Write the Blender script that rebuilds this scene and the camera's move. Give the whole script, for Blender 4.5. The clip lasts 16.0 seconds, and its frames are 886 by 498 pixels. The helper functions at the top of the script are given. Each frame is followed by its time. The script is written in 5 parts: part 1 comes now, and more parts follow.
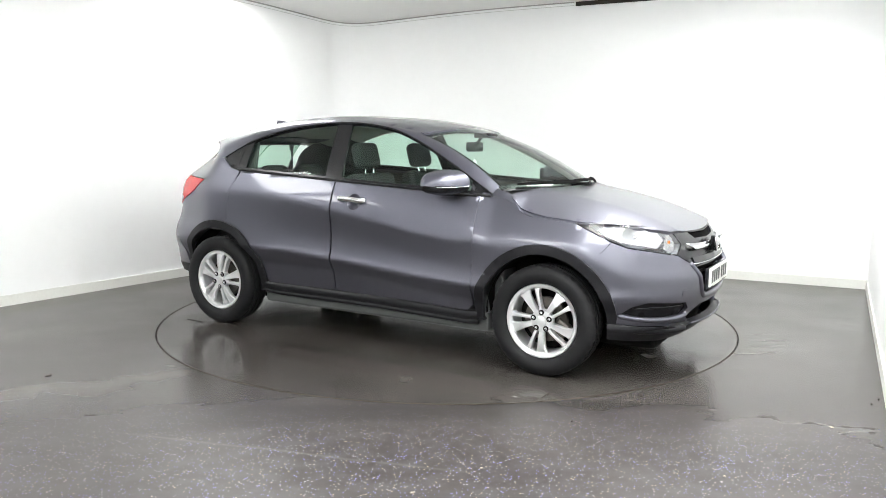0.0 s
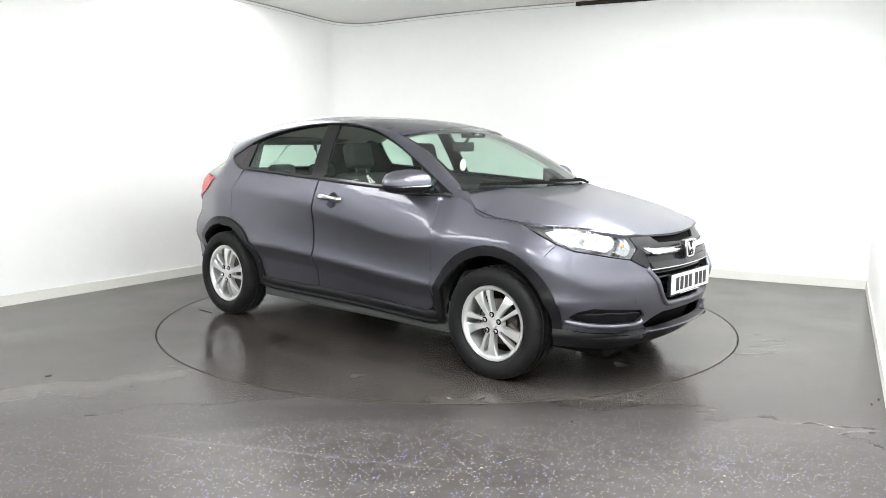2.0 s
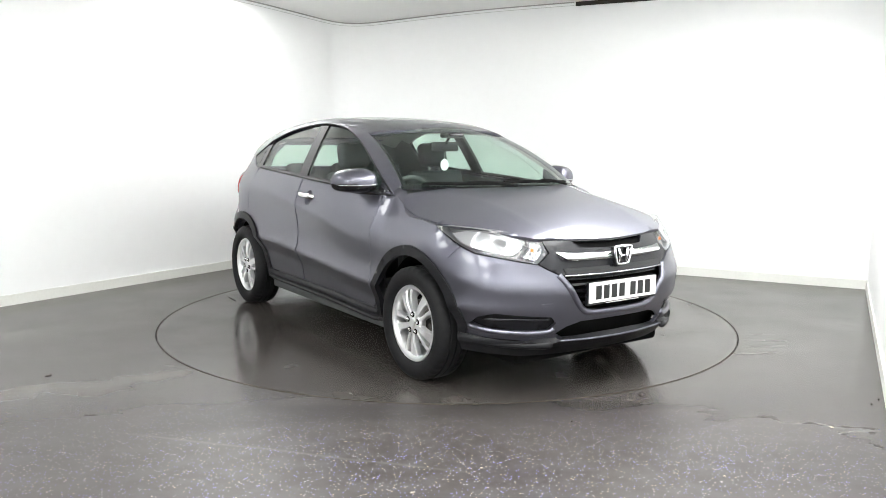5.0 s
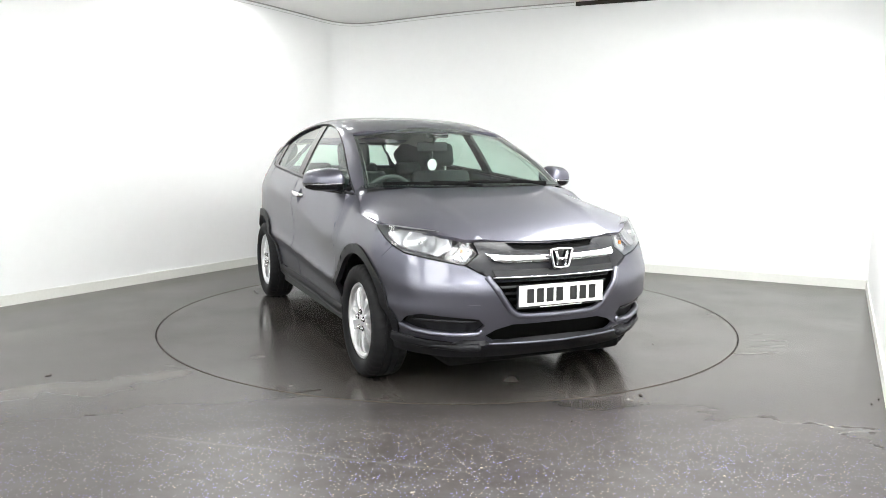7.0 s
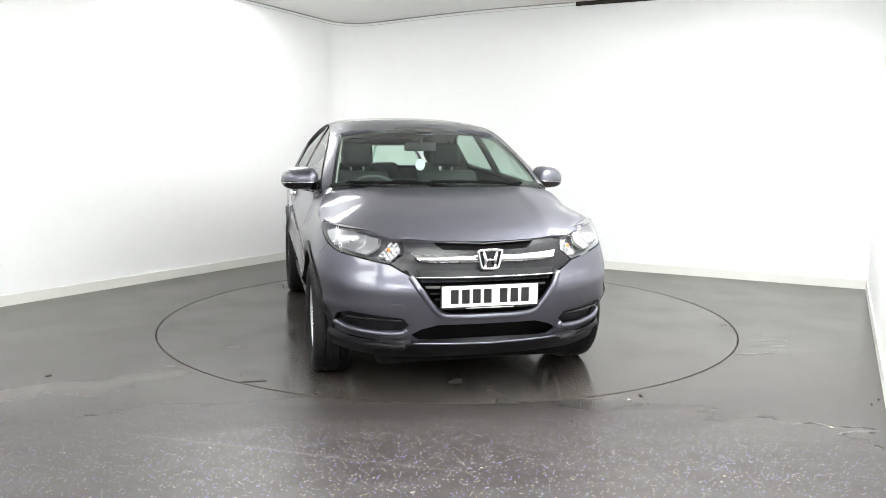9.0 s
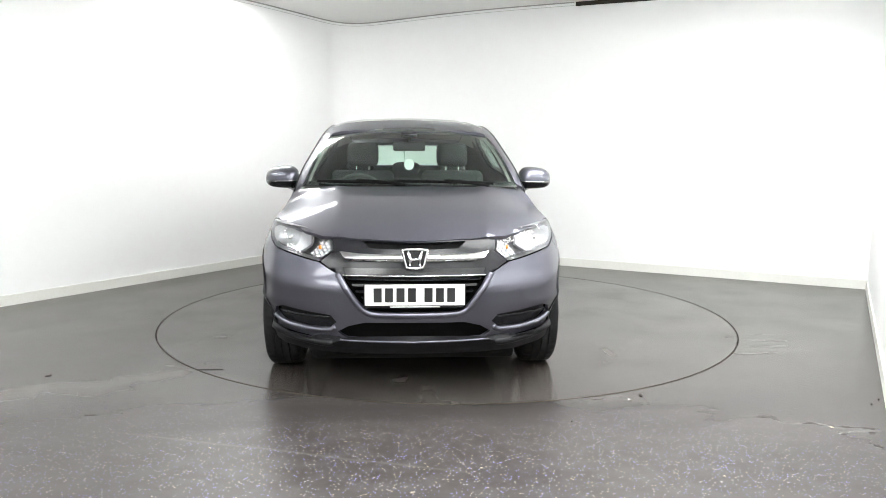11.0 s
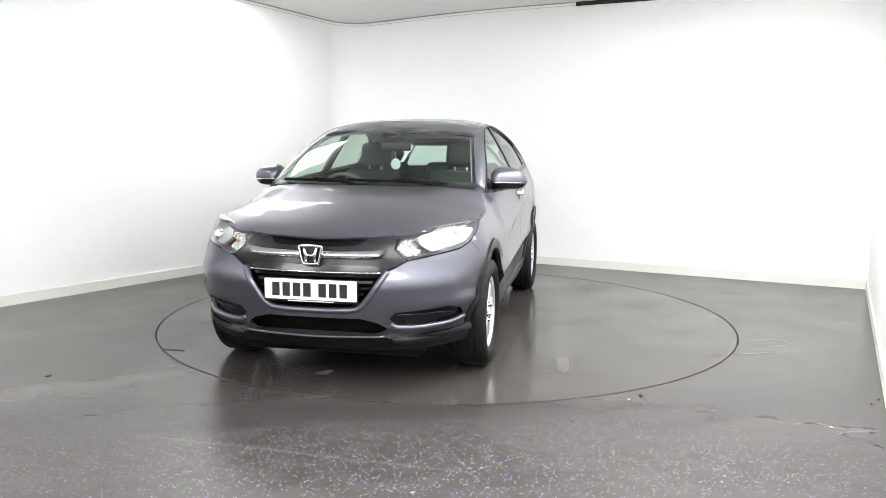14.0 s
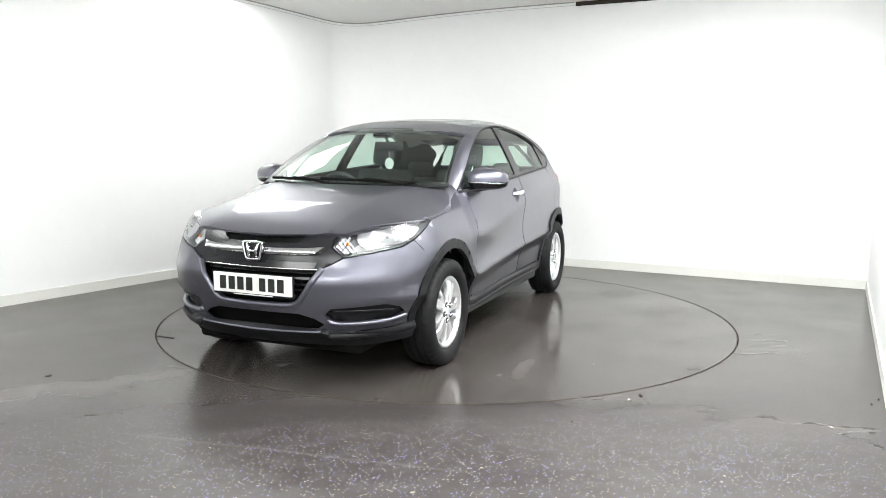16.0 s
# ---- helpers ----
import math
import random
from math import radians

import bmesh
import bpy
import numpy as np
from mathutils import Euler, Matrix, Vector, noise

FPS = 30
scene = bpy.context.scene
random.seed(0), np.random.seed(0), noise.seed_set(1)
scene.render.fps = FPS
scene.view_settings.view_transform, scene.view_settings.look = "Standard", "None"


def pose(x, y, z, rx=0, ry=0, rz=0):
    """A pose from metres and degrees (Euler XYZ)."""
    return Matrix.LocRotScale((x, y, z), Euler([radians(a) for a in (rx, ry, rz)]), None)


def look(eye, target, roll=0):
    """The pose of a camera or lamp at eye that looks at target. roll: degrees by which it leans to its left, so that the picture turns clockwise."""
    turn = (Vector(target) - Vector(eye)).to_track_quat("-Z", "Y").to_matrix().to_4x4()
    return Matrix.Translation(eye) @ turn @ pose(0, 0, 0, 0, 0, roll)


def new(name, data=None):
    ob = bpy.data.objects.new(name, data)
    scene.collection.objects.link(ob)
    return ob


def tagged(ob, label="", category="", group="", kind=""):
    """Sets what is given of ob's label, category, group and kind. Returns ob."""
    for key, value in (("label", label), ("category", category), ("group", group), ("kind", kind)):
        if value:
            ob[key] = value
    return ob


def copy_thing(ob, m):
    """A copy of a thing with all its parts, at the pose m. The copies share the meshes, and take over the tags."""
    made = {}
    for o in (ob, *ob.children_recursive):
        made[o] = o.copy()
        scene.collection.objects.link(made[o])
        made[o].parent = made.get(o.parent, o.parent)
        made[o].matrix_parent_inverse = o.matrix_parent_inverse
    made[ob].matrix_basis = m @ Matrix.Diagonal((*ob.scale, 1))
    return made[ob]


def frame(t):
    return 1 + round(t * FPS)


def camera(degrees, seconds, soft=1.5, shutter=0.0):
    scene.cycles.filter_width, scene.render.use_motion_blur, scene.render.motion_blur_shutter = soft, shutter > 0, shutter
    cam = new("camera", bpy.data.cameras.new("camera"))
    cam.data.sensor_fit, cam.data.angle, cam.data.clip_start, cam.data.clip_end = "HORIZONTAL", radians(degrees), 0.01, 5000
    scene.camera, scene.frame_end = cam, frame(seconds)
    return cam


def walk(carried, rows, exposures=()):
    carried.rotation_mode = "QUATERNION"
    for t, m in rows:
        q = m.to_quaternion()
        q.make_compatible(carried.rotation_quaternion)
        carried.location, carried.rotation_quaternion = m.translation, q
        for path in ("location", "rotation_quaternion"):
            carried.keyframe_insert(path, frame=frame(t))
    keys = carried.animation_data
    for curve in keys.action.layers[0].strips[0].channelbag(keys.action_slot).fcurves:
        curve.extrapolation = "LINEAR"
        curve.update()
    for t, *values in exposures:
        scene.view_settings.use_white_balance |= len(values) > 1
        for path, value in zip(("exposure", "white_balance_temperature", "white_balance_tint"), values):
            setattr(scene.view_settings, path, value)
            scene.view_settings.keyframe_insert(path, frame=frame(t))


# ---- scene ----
cam = camera(58.817, 16.0, soft=0.75)
EYE = (0.0, -6.142, 1.356)
AIM = (-0.0052 * 6, -6.142 + 0.99098 * 6, 1.356 - 0.1339 * 6)
walk(cam, [(0, look(EYE, AIM, 0.375)), (16, look(EYE, AIM, 0.375))])
scene.view_settings.exposure = 0.0

# ---- world: faint, the room is closed ----
world = bpy.data.worlds.new("world")
scene.world = world
world.use_nodes = True
world.node_tree.nodes["Background"].inputs[0].default_value = (0.9, 0.95, 1.0, 1)
world.node_tree.nodes["Background"].inputs[1].default_value = 0.05
LAMP = 13.6          # strength of each ceiling light panel


# ---- materials ----
def mat(name, color, rough=0.5, metal=0.0, coat=0.0, vary=0.0, scale=8.0, bump=0.0, bscale=60.0, spec=0.5, rvary=0.0):
    """Principled material with two scales of colour variation, roughness variation and relief."""
    m = bpy.data.materials.new(name)
    m.use_nodes = True
    n, l = m.node_tree.nodes, m.node_tree.links
    b = n["Principled BSDF"]
    b.inputs["Base Color"].default_value = (*color, 1)
    b.inputs["Roughness"].default_value = rough
    b.inputs["Metallic"].default_value = metal
    b.inputs["Coat Weight"].default_value = coat
    b.inputs["Coat Roughness"].default_value = 0.05
    b.inputs["Specular IOR Level"].default_value = spec
    tc = n.new("ShaderNodeTexCoord")
    if vary or rvary:
        big, fine = n.new("ShaderNodeTexNoise"), n.new("ShaderNodeTexNoise")
        big.inputs["Scale"].default_value, fine.inputs["Scale"].default_value = scale, scale * 14
        big.inputs["Detail"].default_value = 6
        for q in (big, fine):
            l.new(tc.outputs["Object"], q.inputs["Vector"])
        mx = n.new("ShaderNodeMath")
        mx.operation = "ADD"
        l.new(big.outputs["Fac"], mx.inputs[0]), l.new(fine.outputs["Fac"], mx.inputs[1])
        r = n.new("ShaderNodeMapRange")
        r.inputs["From Min"].default_value, r.inputs["From Max"].default_value = 0.6, 1.4
        r.inputs["To Min"].default_value, r.inputs["To Max"].default_value = 1 - vary, 1 + vary
        l.new(mx.outputs[0], r.inputs["Value"])
        mul = n.new("ShaderNodeMix")
        mul.data_type, mul.blend_type = "RGBA", "MULTIPLY"
        mul.inputs["Factor"].default_value = 1
        mul.inputs[6].default_value = (*color, 1)
        l.new(r.outputs[0], mul.inputs[7]), l.new(mul.outputs[2], b.inputs["Base Color"])
        if rvary:
            rr = n.new("ShaderNodeMapRange")
            rr.inputs["From Min"].default_value, rr.inputs["From Max"].default_value = 0.3, 0.7
            rr.inputs["To Min"].default_value, rr.inputs["To Max"].default_value = rough - rvary, rough + rvary
            l.new(big.outputs["Fac"], rr.inputs["Value"]), l.new(rr.outputs[0], b.inputs["Roughness"])
    if bump:
        t, bp = n.new("ShaderNodeTexNoise"), n.new("ShaderNodeBump")
        t.inputs["Scale"].default_value, t.inputs["Detail"].default_value = bscale, 4
        bp.inputs["Strength"].default_value, bp.inputs["Distance"].default_value = bump, 0.002
        l.new(tc.outputs["Object"], t.inputs["Vector"]), l.new(t.outputs["Fac"], bp.inputs["Height"])
        l.new(bp.outputs[0], b.inputs["Normal"])
    return m


def glow(name, color, strength):
    m = bpy.data.materials.new(name)
    m.use_nodes = True
    b = m.node_tree.nodes["Principled BSDF"]
    b.inputs["Base Color"].default_value = (*color, 1)
    b.inputs["Emission Color"].default_value = (*color, 1)
    b.inputs["Emission Strength"].default_value = strength
    return m


def glass(name, tint, gloss=0.045):
    """A thin pane: tinted see-through with a mirror-like gloss that grows towards grazing."""
    m = bpy.data.materials.new(name)
    m.use_nodes = True
    n, l = m.node_tree.nodes, m.node_tree.links
    n.remove(n["Principled BSDF"])
    tr, gl, mx = (n.new("ShaderNode" + k) for k in ("BsdfTransparent", "BsdfGlossy", "MixShader"))
    lw, pw, sc = n.new("ShaderNodeLayerWeight"), n.new("ShaderNodeMath"), n.new("ShaderNodeMapRange")
    lw.inputs[0].default_value = 0.5
    pw.operation = "POWER"
    pw.inputs[1].default_value = 5
    sc.inputs["To Min"].default_value, sc.inputs["To Max"].default_value = gloss, 1.0
    tr.inputs[0].default_value = (*tint, 1)
    gl.inputs["Roughness"].default_value = 0.02
    l.new(lw.outputs["Facing"], pw.inputs[0]), l.new(pw.outputs[0], sc.inputs["Value"])
    l.new(sc.outputs[0], mx.inputs[0]), l.new(tr.outputs[0], mx.inputs[1]), l.new(gl.outputs[0], mx.inputs[2])
    l.new(mx.outputs[0], n["Material Output"].inputs["Surface"])
    return m


def car_paint(name, color):
    """Metallic paint: fine flakes under a clear coat."""
    m = mat(name, color, rough=0.40, metal=0.9, coat=0.75)
    n, l = m.node_tree.nodes, m.node_tree.links
    b = n["Principled BSDF"]
    b.inputs["Coat Roughness"].default_value = 0.06
    tc, v, r = n.new("ShaderNodeTexCoord"), n.new("ShaderNodeTexVoronoi"), n.new("ShaderNodeMapRange")
    v.inputs["Scale"].default_value = 900
    l.new(tc.outputs["Object"], v.inputs["Vector"])
    r.inputs["To Min"].default_value, r.inputs["To Max"].default_value = 0.75, 1.3
    l.new(v.outputs["Color"], r.inputs["Value"])
    mul = n.new("ShaderNodeMix")
    mul.data_type, mul.blend_type = "RGBA", "MULTIPLY"
    mul.inputs["Factor"].default_value = 1
    mul.inputs[6].default_value = (*color, 1)
    l.new(r.outputs[0], mul.inputs[7]), l.new(mul.outputs[2], b.inputs["Base Color"])
    return m


def floor_vinyl(name, tracks=(), worn=None, gloss=(0.18, 0.28)):
    """Dark safety vinyl: mottled, scuffed, with pale and blue mineral chips and an uneven polish."""
    m = bpy.data.materials.new(name)
    m.use_nodes = True
    n, l = m.node_tree.nodes, m.node_tree.links
    b = n["Principled BSDF"]
    tc = n.new("ShaderNodeTexCoord")

    def tex(kind, scale, detail=0.0, stretch=None):
        t = n.new(kind)
        t.inputs["Scale"].default_value = scale
        if kind == "ShaderNodeTexNoise":
            t.inputs["Detail"].default_value = detail
        src = tc.outputs["Object"]
        if stretch:
            mp = n.new("ShaderNodeMapping")
            mp.inputs["Scale"].default_value = stretch
            mp.inputs["Rotation"].default_value = (0, 0, 0.9)
            l.new(src, mp.inputs["Vector"])
            src = mp.outputs[0]
        l.new(src, t.inputs["Vector"])
        return t

    def ramp(src, lo, hi, a, c):
        r = n.new("ShaderNodeMapRange")
        for k, val in zip(("From Min", "From Max", "To Min", "To Max"), (lo, hi, a, c)):
            r.inputs[k].default_value = val
        l.new(src, r.inputs["Value"])
        return r.outputs[0]

    def mix(fac, a, c):
        q = n.new("ShaderNodeMix")
        q.data_type = "RGBA"
        for slot, val in ((0, fac), (6, a), (7, c)):
            if isinstance(val, (tuple, float)):
                q.inputs[slot].default_value = (*val, 1) if isinstance(val, tuple) else val
            else:
                l.new(val, q.inputs[slot])
        return q.outputs[2]

    mottle = tex("ShaderNodeTexNoise", 1.6, 8)
    smear = tex("ShaderNodeTexNoise", 3.0, 4, (0.6, 1.6, 1))
    scuff = tex("ShaderNodeTexNoise", 1.2, 6, (0.5, 4.5, 1))
    grain = tex("ShaderNodeTexNoise", 120, 3)
    col = mix(ramp(mottle.outputs["Fac"], 0.3, 0.72, 0, 1), (0.043, 0.037, 0.034), (0.069, 0.062, 0.057))
    col = mix(ramp(scuff.outputs["Fac"], 0.55, 0.8, 0, 0.3), col, (0.11, 0.10, 0.093))
    col = mix(ramp(grain.outputs["Fac"], 0.35, 0.65, 0, 0.35), col, (0.055, 0.051, 0.048))
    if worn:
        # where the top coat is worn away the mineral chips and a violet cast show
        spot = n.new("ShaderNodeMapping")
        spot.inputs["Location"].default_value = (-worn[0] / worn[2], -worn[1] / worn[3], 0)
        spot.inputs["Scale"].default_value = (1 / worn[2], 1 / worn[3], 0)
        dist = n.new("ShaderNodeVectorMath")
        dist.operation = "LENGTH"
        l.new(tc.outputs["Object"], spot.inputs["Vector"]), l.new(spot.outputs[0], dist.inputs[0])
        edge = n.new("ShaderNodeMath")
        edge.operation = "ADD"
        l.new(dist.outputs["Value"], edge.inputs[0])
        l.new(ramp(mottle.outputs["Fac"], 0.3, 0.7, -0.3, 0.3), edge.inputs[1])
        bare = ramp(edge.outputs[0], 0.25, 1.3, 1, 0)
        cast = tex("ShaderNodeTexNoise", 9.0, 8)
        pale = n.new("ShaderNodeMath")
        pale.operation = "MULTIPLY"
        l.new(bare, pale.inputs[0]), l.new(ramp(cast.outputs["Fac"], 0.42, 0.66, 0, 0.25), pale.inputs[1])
        # this pale colour also makes up for the dark reflection of the car
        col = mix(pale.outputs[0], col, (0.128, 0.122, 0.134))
    chip = tex("ShaderNodeTexVoronoi", 92)
    size = ramp(chip.outputs["Distance"], 0.18, 0.32, 1, 0)
    pick = n.new("ShaderNodeSeparateColor")
    l.new(chip.outputs["Color"], pick.inputs[0])
    for channel, lim, tone in ((0, 0.83, (0.48, 0.48, 0.51)), (1, 0.82, (0.27, 0.25, 0.72)), (2, 0.96, (0.62, 0.50, 0.36))):
        some = ramp(pick.outputs[channel], lim, lim + 0.01, 0, 1)
        both = n.new("ShaderNodeMath")
        both.operation = "MULTIPLY"
        l.new(some, both.inputs[0]), l.new(size, both.inputs[1])
        if worn:
            clip = n.new("ShaderNodeMath")
            clip.operation = "MULTIPLY"
            l.new(both.outputs[0], clip.inputs[0]), l.new(bare, clip.inputs[1])
            both = clip
        else:
            both.inputs[1].default_value = 0.0
            l.remove(both.inputs[1].links[0])
        col = mix(both.outputs[0], col, tone)
    # dusty tracks, darker worn patches and painted-in pale glints, drawn along straight runs with ragged edges
    sep = n.new("ShaderNodeSeparateXYZ")
    wob = tex("ShaderNodeTexNoise", 3.0, 5)
    l.new(tc.outputs["Object"], sep.inputs[0])

    def calc(op, a, c):
        q = n.new("ShaderNodeMath")
        q.operation = op
        for slot, val in ((0, a), (1, c)):
            if isinstance(val, (float, int)):
                q.inputs[slot].default_value = val
            else:
                l.new(val, q.inputs[slot])
        return q.outputs[0]

    for px, py, ang, half, long0, long1, tone, amount in tracks:
        ux, uy = math.cos(ang), math.sin(ang)
        across = calc("ADD", calc("MULTIPLY", calc("SUBTRACT", sep.outputs[0], px), -uy), calc("MULTIPLY", calc("SUBTRACT", sep.outputs[1], py), ux))
        along = calc("ADD", calc("MULTIPLY", calc("SUBTRACT", sep.outputs[0], px), ux), calc("MULTIPLY", calc("SUBTRACT", sep.outputs[1], py), uy))
        shift = ramp(wob.outputs["Fac"], 0.3, 0.7, -half * 0.7, half * 0.7)
        far = calc("ABSOLUTE", calc("ADD", across, shift), 0.0)
        mask = ramp(far, half * 0.3, half * 1.4, amount, 0)
        mask = calc("MULTIPLY", mask, ramp(along, long0, long0 + 0.3, 0, 1))
        mask = calc("MULTIPLY", mask, ramp(along, long1 - 0.4, long1, 1, 0))
        col = mix(mask, col, tone)
    l.new(col, b.inputs["Base Color"])
    polish = calc("ADD", ramp(mottle.outputs["Fac"], 0.25, 0.75, *gloss), ramp(smear.outputs["Fac"], 0.3, 0.7, -0.008, 0.012))
    if worn:
        polish = calc("ADD", polish, calc("MULTIPLY", bare, 0.12))
    l.new(polish, b.inputs["Roughness"])
    b.inputs["Specular IOR Level"].default_value = 0.27
    bp = n.new("ShaderNodeBump")
    bp.inputs["Strength"].default_value, bp.inputs["Distance"].default_value = 0.025, 0.001
    l.new(grain.outputs["Fac"], bp.inputs["Height"]), l.new(bp.outputs[0], b.inputs["Normal"])
    return m


M_WALL = mat("white_wall_paint", (0.95, 0.955, 0.955), 0.55, vary=0.015, scale=0.8, bump=0.05, bscale=90)
M_CEIL = mat("white_ceiling_paint", (0.86, 0.86, 0.84), 0.7, vary=0.02, scale=1.0)
M_SKIRT = mat("skirting_vinyl", (0.80, 0.80, 0.76), 0.4, vary=0.04, scale=3)
M_DARKGAP = mat("dark_gap", (0.03, 0.025, 0.022), 0.8)
M_EDGE = mat("dark_edge_metal", (0.10, 0.085, 0.07), 0.5, metal=0.6)
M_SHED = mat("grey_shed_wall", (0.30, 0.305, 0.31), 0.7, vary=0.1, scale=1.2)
DUST, WORN, WATER_GLINT = (0.21, 0.20, 0.19), (0.030, 0.027, 0.025), (0.42, 0.42, 0.41)
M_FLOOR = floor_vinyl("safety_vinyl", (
    (-3.1, -0.85, 0.75, 0.13, -1.5, 1.3, DUST, 0.22),
    (-2.4, -2.1, 0.45, 0.14, -2.5, 1.2, DUST, 0.22),
    (-0.3, -2.35, 0.12, 0.13, -1.2, 1.1, WORN, 0.55),
    (-1.2, -2.7, -0.25, 0.010, -0.4, 1.5, DUST, 0.22),
    # the next four pale runs paint in glints on water marks beside the turntable
    (2.28, -0.58, 0.05, 0.014, -0.32, 0.36, WATER_GLINT, 0.2),
    (2.24, -0.76, -0.05, 0.016, -0.30, 0.40, WATER_GLINT, 0.2),
    (2.20, -0.92, 0.08, 0.012, -0.34, 0.34, WATER_GLINT, 0.2),
    (2.04, -1.10, 0.12, 0.012, -0.30, 0.34, WATER_GLINT, 0.2),
    (0.2, -2.2, 0.05, 0.06, -1.3, 1.5, WORN, 0.6),
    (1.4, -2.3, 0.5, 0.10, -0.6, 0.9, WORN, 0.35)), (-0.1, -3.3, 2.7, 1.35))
M_DISC_TOP = floor_vinyl("turntable_vinyl", (
    (-1.2, 0.9, 0.35, 0.05, -0.7, 0.6, DUST, 0.25),
    (-0.6, 1.5, -0.2, 0.03, -0.5, 0.5, WORN, 0.6),
    (-1.6, 0.2, 1.3, 0.04, -0.5, 0.6, WORN, 0.5),
    (0.9, 1.3, 0.8, 0.05, -0.5, 0.5, DUST, 0.18),
    (0.4, -1.3, 0.1, 0.10, -1.2, 1.2, WORN, 0.4),
    (-0.9, -0.9, 0.5, 0.05, -0.8, 0.9, WORN, 0.6),
    (0.9, -0.6, -0.4, 0.06, -0.7, 0.8, WORN, 0.5),
    (0.9, 0.4, 1.1, 0.03, -0.5, 0.6, DUST, 0.25),
    (0.2, 0.9, 0.1, 0.07, -1.2, 1.4, DUST, 0.2)), gloss=(0.07, 0.30))
M_PAINT = car_paint("grey_metallic_paint", (0.134, 0.134, 0.166))
M_CLAD = mat("black_textured_plastic", (0.013, 0.013, 0.015), 0.40, spec=0.20, vary=0.15, scale=20, bump=0.15, bscale=500)
M_BLACK = mat("gloss_black_plastic", (0.012, 0.012, 0.014), 0.18, vary=0.1, scale=5)
M_GUN = mat("gunmetal_grille_plastic", (0.014, 0.014, 0.017), 0.24, spec=0.35, vary=0.08, scale=6)
M_CAVITY = mat("black_cavity", (0.006, 0.006, 0.006), 0.9, spec=0.08)
M_CHROME = mat("chrome", (0.76, 0.76, 0.77), 0.13, metal=1.0)
M_ALLOY = mat("silver_alloy", (0.78, 0.78, 0.79), 0.28, metal=0.65, vary=0.05, scale=9, coat=0.3)
M_DISC = mat("brake_steel", (0.12, 0.11, 0.10), 0.45, metal=0.8, vary=0.25, scale=20)
M_TYRE = mat("tyre_rubber", (0.011, 0.011, 0.012), 0.62, spec=0.22, vary=0.25, scale=14, bump=0.2, bscale=150)
M_GLASS = glass("green_tinted_glass", (0.72, 0.87, 0.79), 0.06)
M_SCREEN = glass("windscreen_glass", (0.82, 0.93, 0.87), 0.08)
M_LENS = glass("clear_lens", (0.95, 0.95, 0.95))
M_REFL = mat("lamp_reflector", (0.46, 0.47, 0.49), 0.30, metal=0.85, bump=0.8, bscale=55)
M_BEZEL = mat("satin_lamp_bezel", (0.20, 0.20, 0.21), 0.34, metal=0.5, vary=0.05, scale=30)
M_AMBER = mat("amber_bulb", (0.75, 0.26, 0.06), 0.25, vary=0.1, scale=30)
M_RED = mat("red_lamp_plastic", (0.55, 0.012, 0.02), 0.25, coat=0.3, vary=0.1, scale=30)
M_PLATE = mat("white_plate", (0.82, 0.82, 0.80), 0.3, vary=0.02, scale=20)
M_INK = mat("plate_black_ink", (0.012, 0.012, 0.012), 0.4)
M_FABRIC = mat("black_seat_fabric", (0.050, 0.053, 0.055), 0.9, vary=0.2, scale=40, bump=0.3, bscale=400)
M_TRIM = mat("dark_cabin_plastic", (0.070, 0.074, 0.074), 0.6, vary=0.15, scale=12)
M_LINING = mat("pale_headlining", (0.52, 0.52, 0.48), 0.9, vary=0.05, scale=30)
M_TAG = mat("white_card", (0.8, 0.82, 0.8), 0.6)
M_FRAME = mat("lamp_frame", (0.7, 0.7, 0.7), 0.4)
M_DIFF = glow("light_diffuser", (0.985, 1.0, 0.985), LAMP)


# ---- mesh helpers ----
def part(name, bm, material, parent=None, label="", smooth=False, angle=None):
    """Link a bmesh, or (vertices, faces), as one mesh object under a parent."""
    me = bpy.data.meshes.new(name)
    if isinstance(bm, tuple):
        me.from_pydata([tuple(map(float, q)) for q in bm[0]], [], [tuple(map(int, q)) for q in bm[1]])
    else:
        bm.to_mesh(me)
        bm.free()
    me.materials.append(material)
    if smooth:
        me.shade_smooth()
    if angle:
        me.shade_smooth()
        me.set_sharp_from_angle(angle=radians(angle))
    ob = new(name, me)
    ob.parent = parent
    return tagged(ob, label)


def same_part(name, ob, parent, m):
    """Another object on the same mesh."""
    o = new(name, ob.data)
    o.parent, o.matrix_basis = parent, m
    return o


def box(bm, x0, x1, y0, y1, z0, z1, bevel=0.0, segs=2, m=None):
    """Add a box, bevelled if asked."""
    tmp = bmesh.new()
    bmesh.ops.create_cube(tmp, size=1)
    for v in tmp.verts:
        v.co = Vector(((x0 + x1) / 2 + v.co.x * (x1 - x0), (y0 + y1) / 2 + v.co.y * (y1 - y0), (z0 + z1) / 2 + v.co.z * (z1 - z0)))
    if bevel:
        bmesh.ops.bevel(tmp, geom=tmp.edges[:], offset=bevel, segments=segs, profile=0.5, affect="EDGES")
    if m:
        bmesh.ops.transform(tmp, matrix=m, verts=tmp.verts)
    me = bpy.data.meshes.new("tmp")
    tmp.to_mesh(me)
    tmp.free()
    bm.from_mesh(me)
    bpy.data.meshes.remove(me)
    return bm


def rbox(x0, x1, y0, y1, z0, z1, bevel=0.0, segs=2, m=None):
    return box(bmesh.new(), x0, x1, y0, y1, z0, z1, bevel, segs, m)


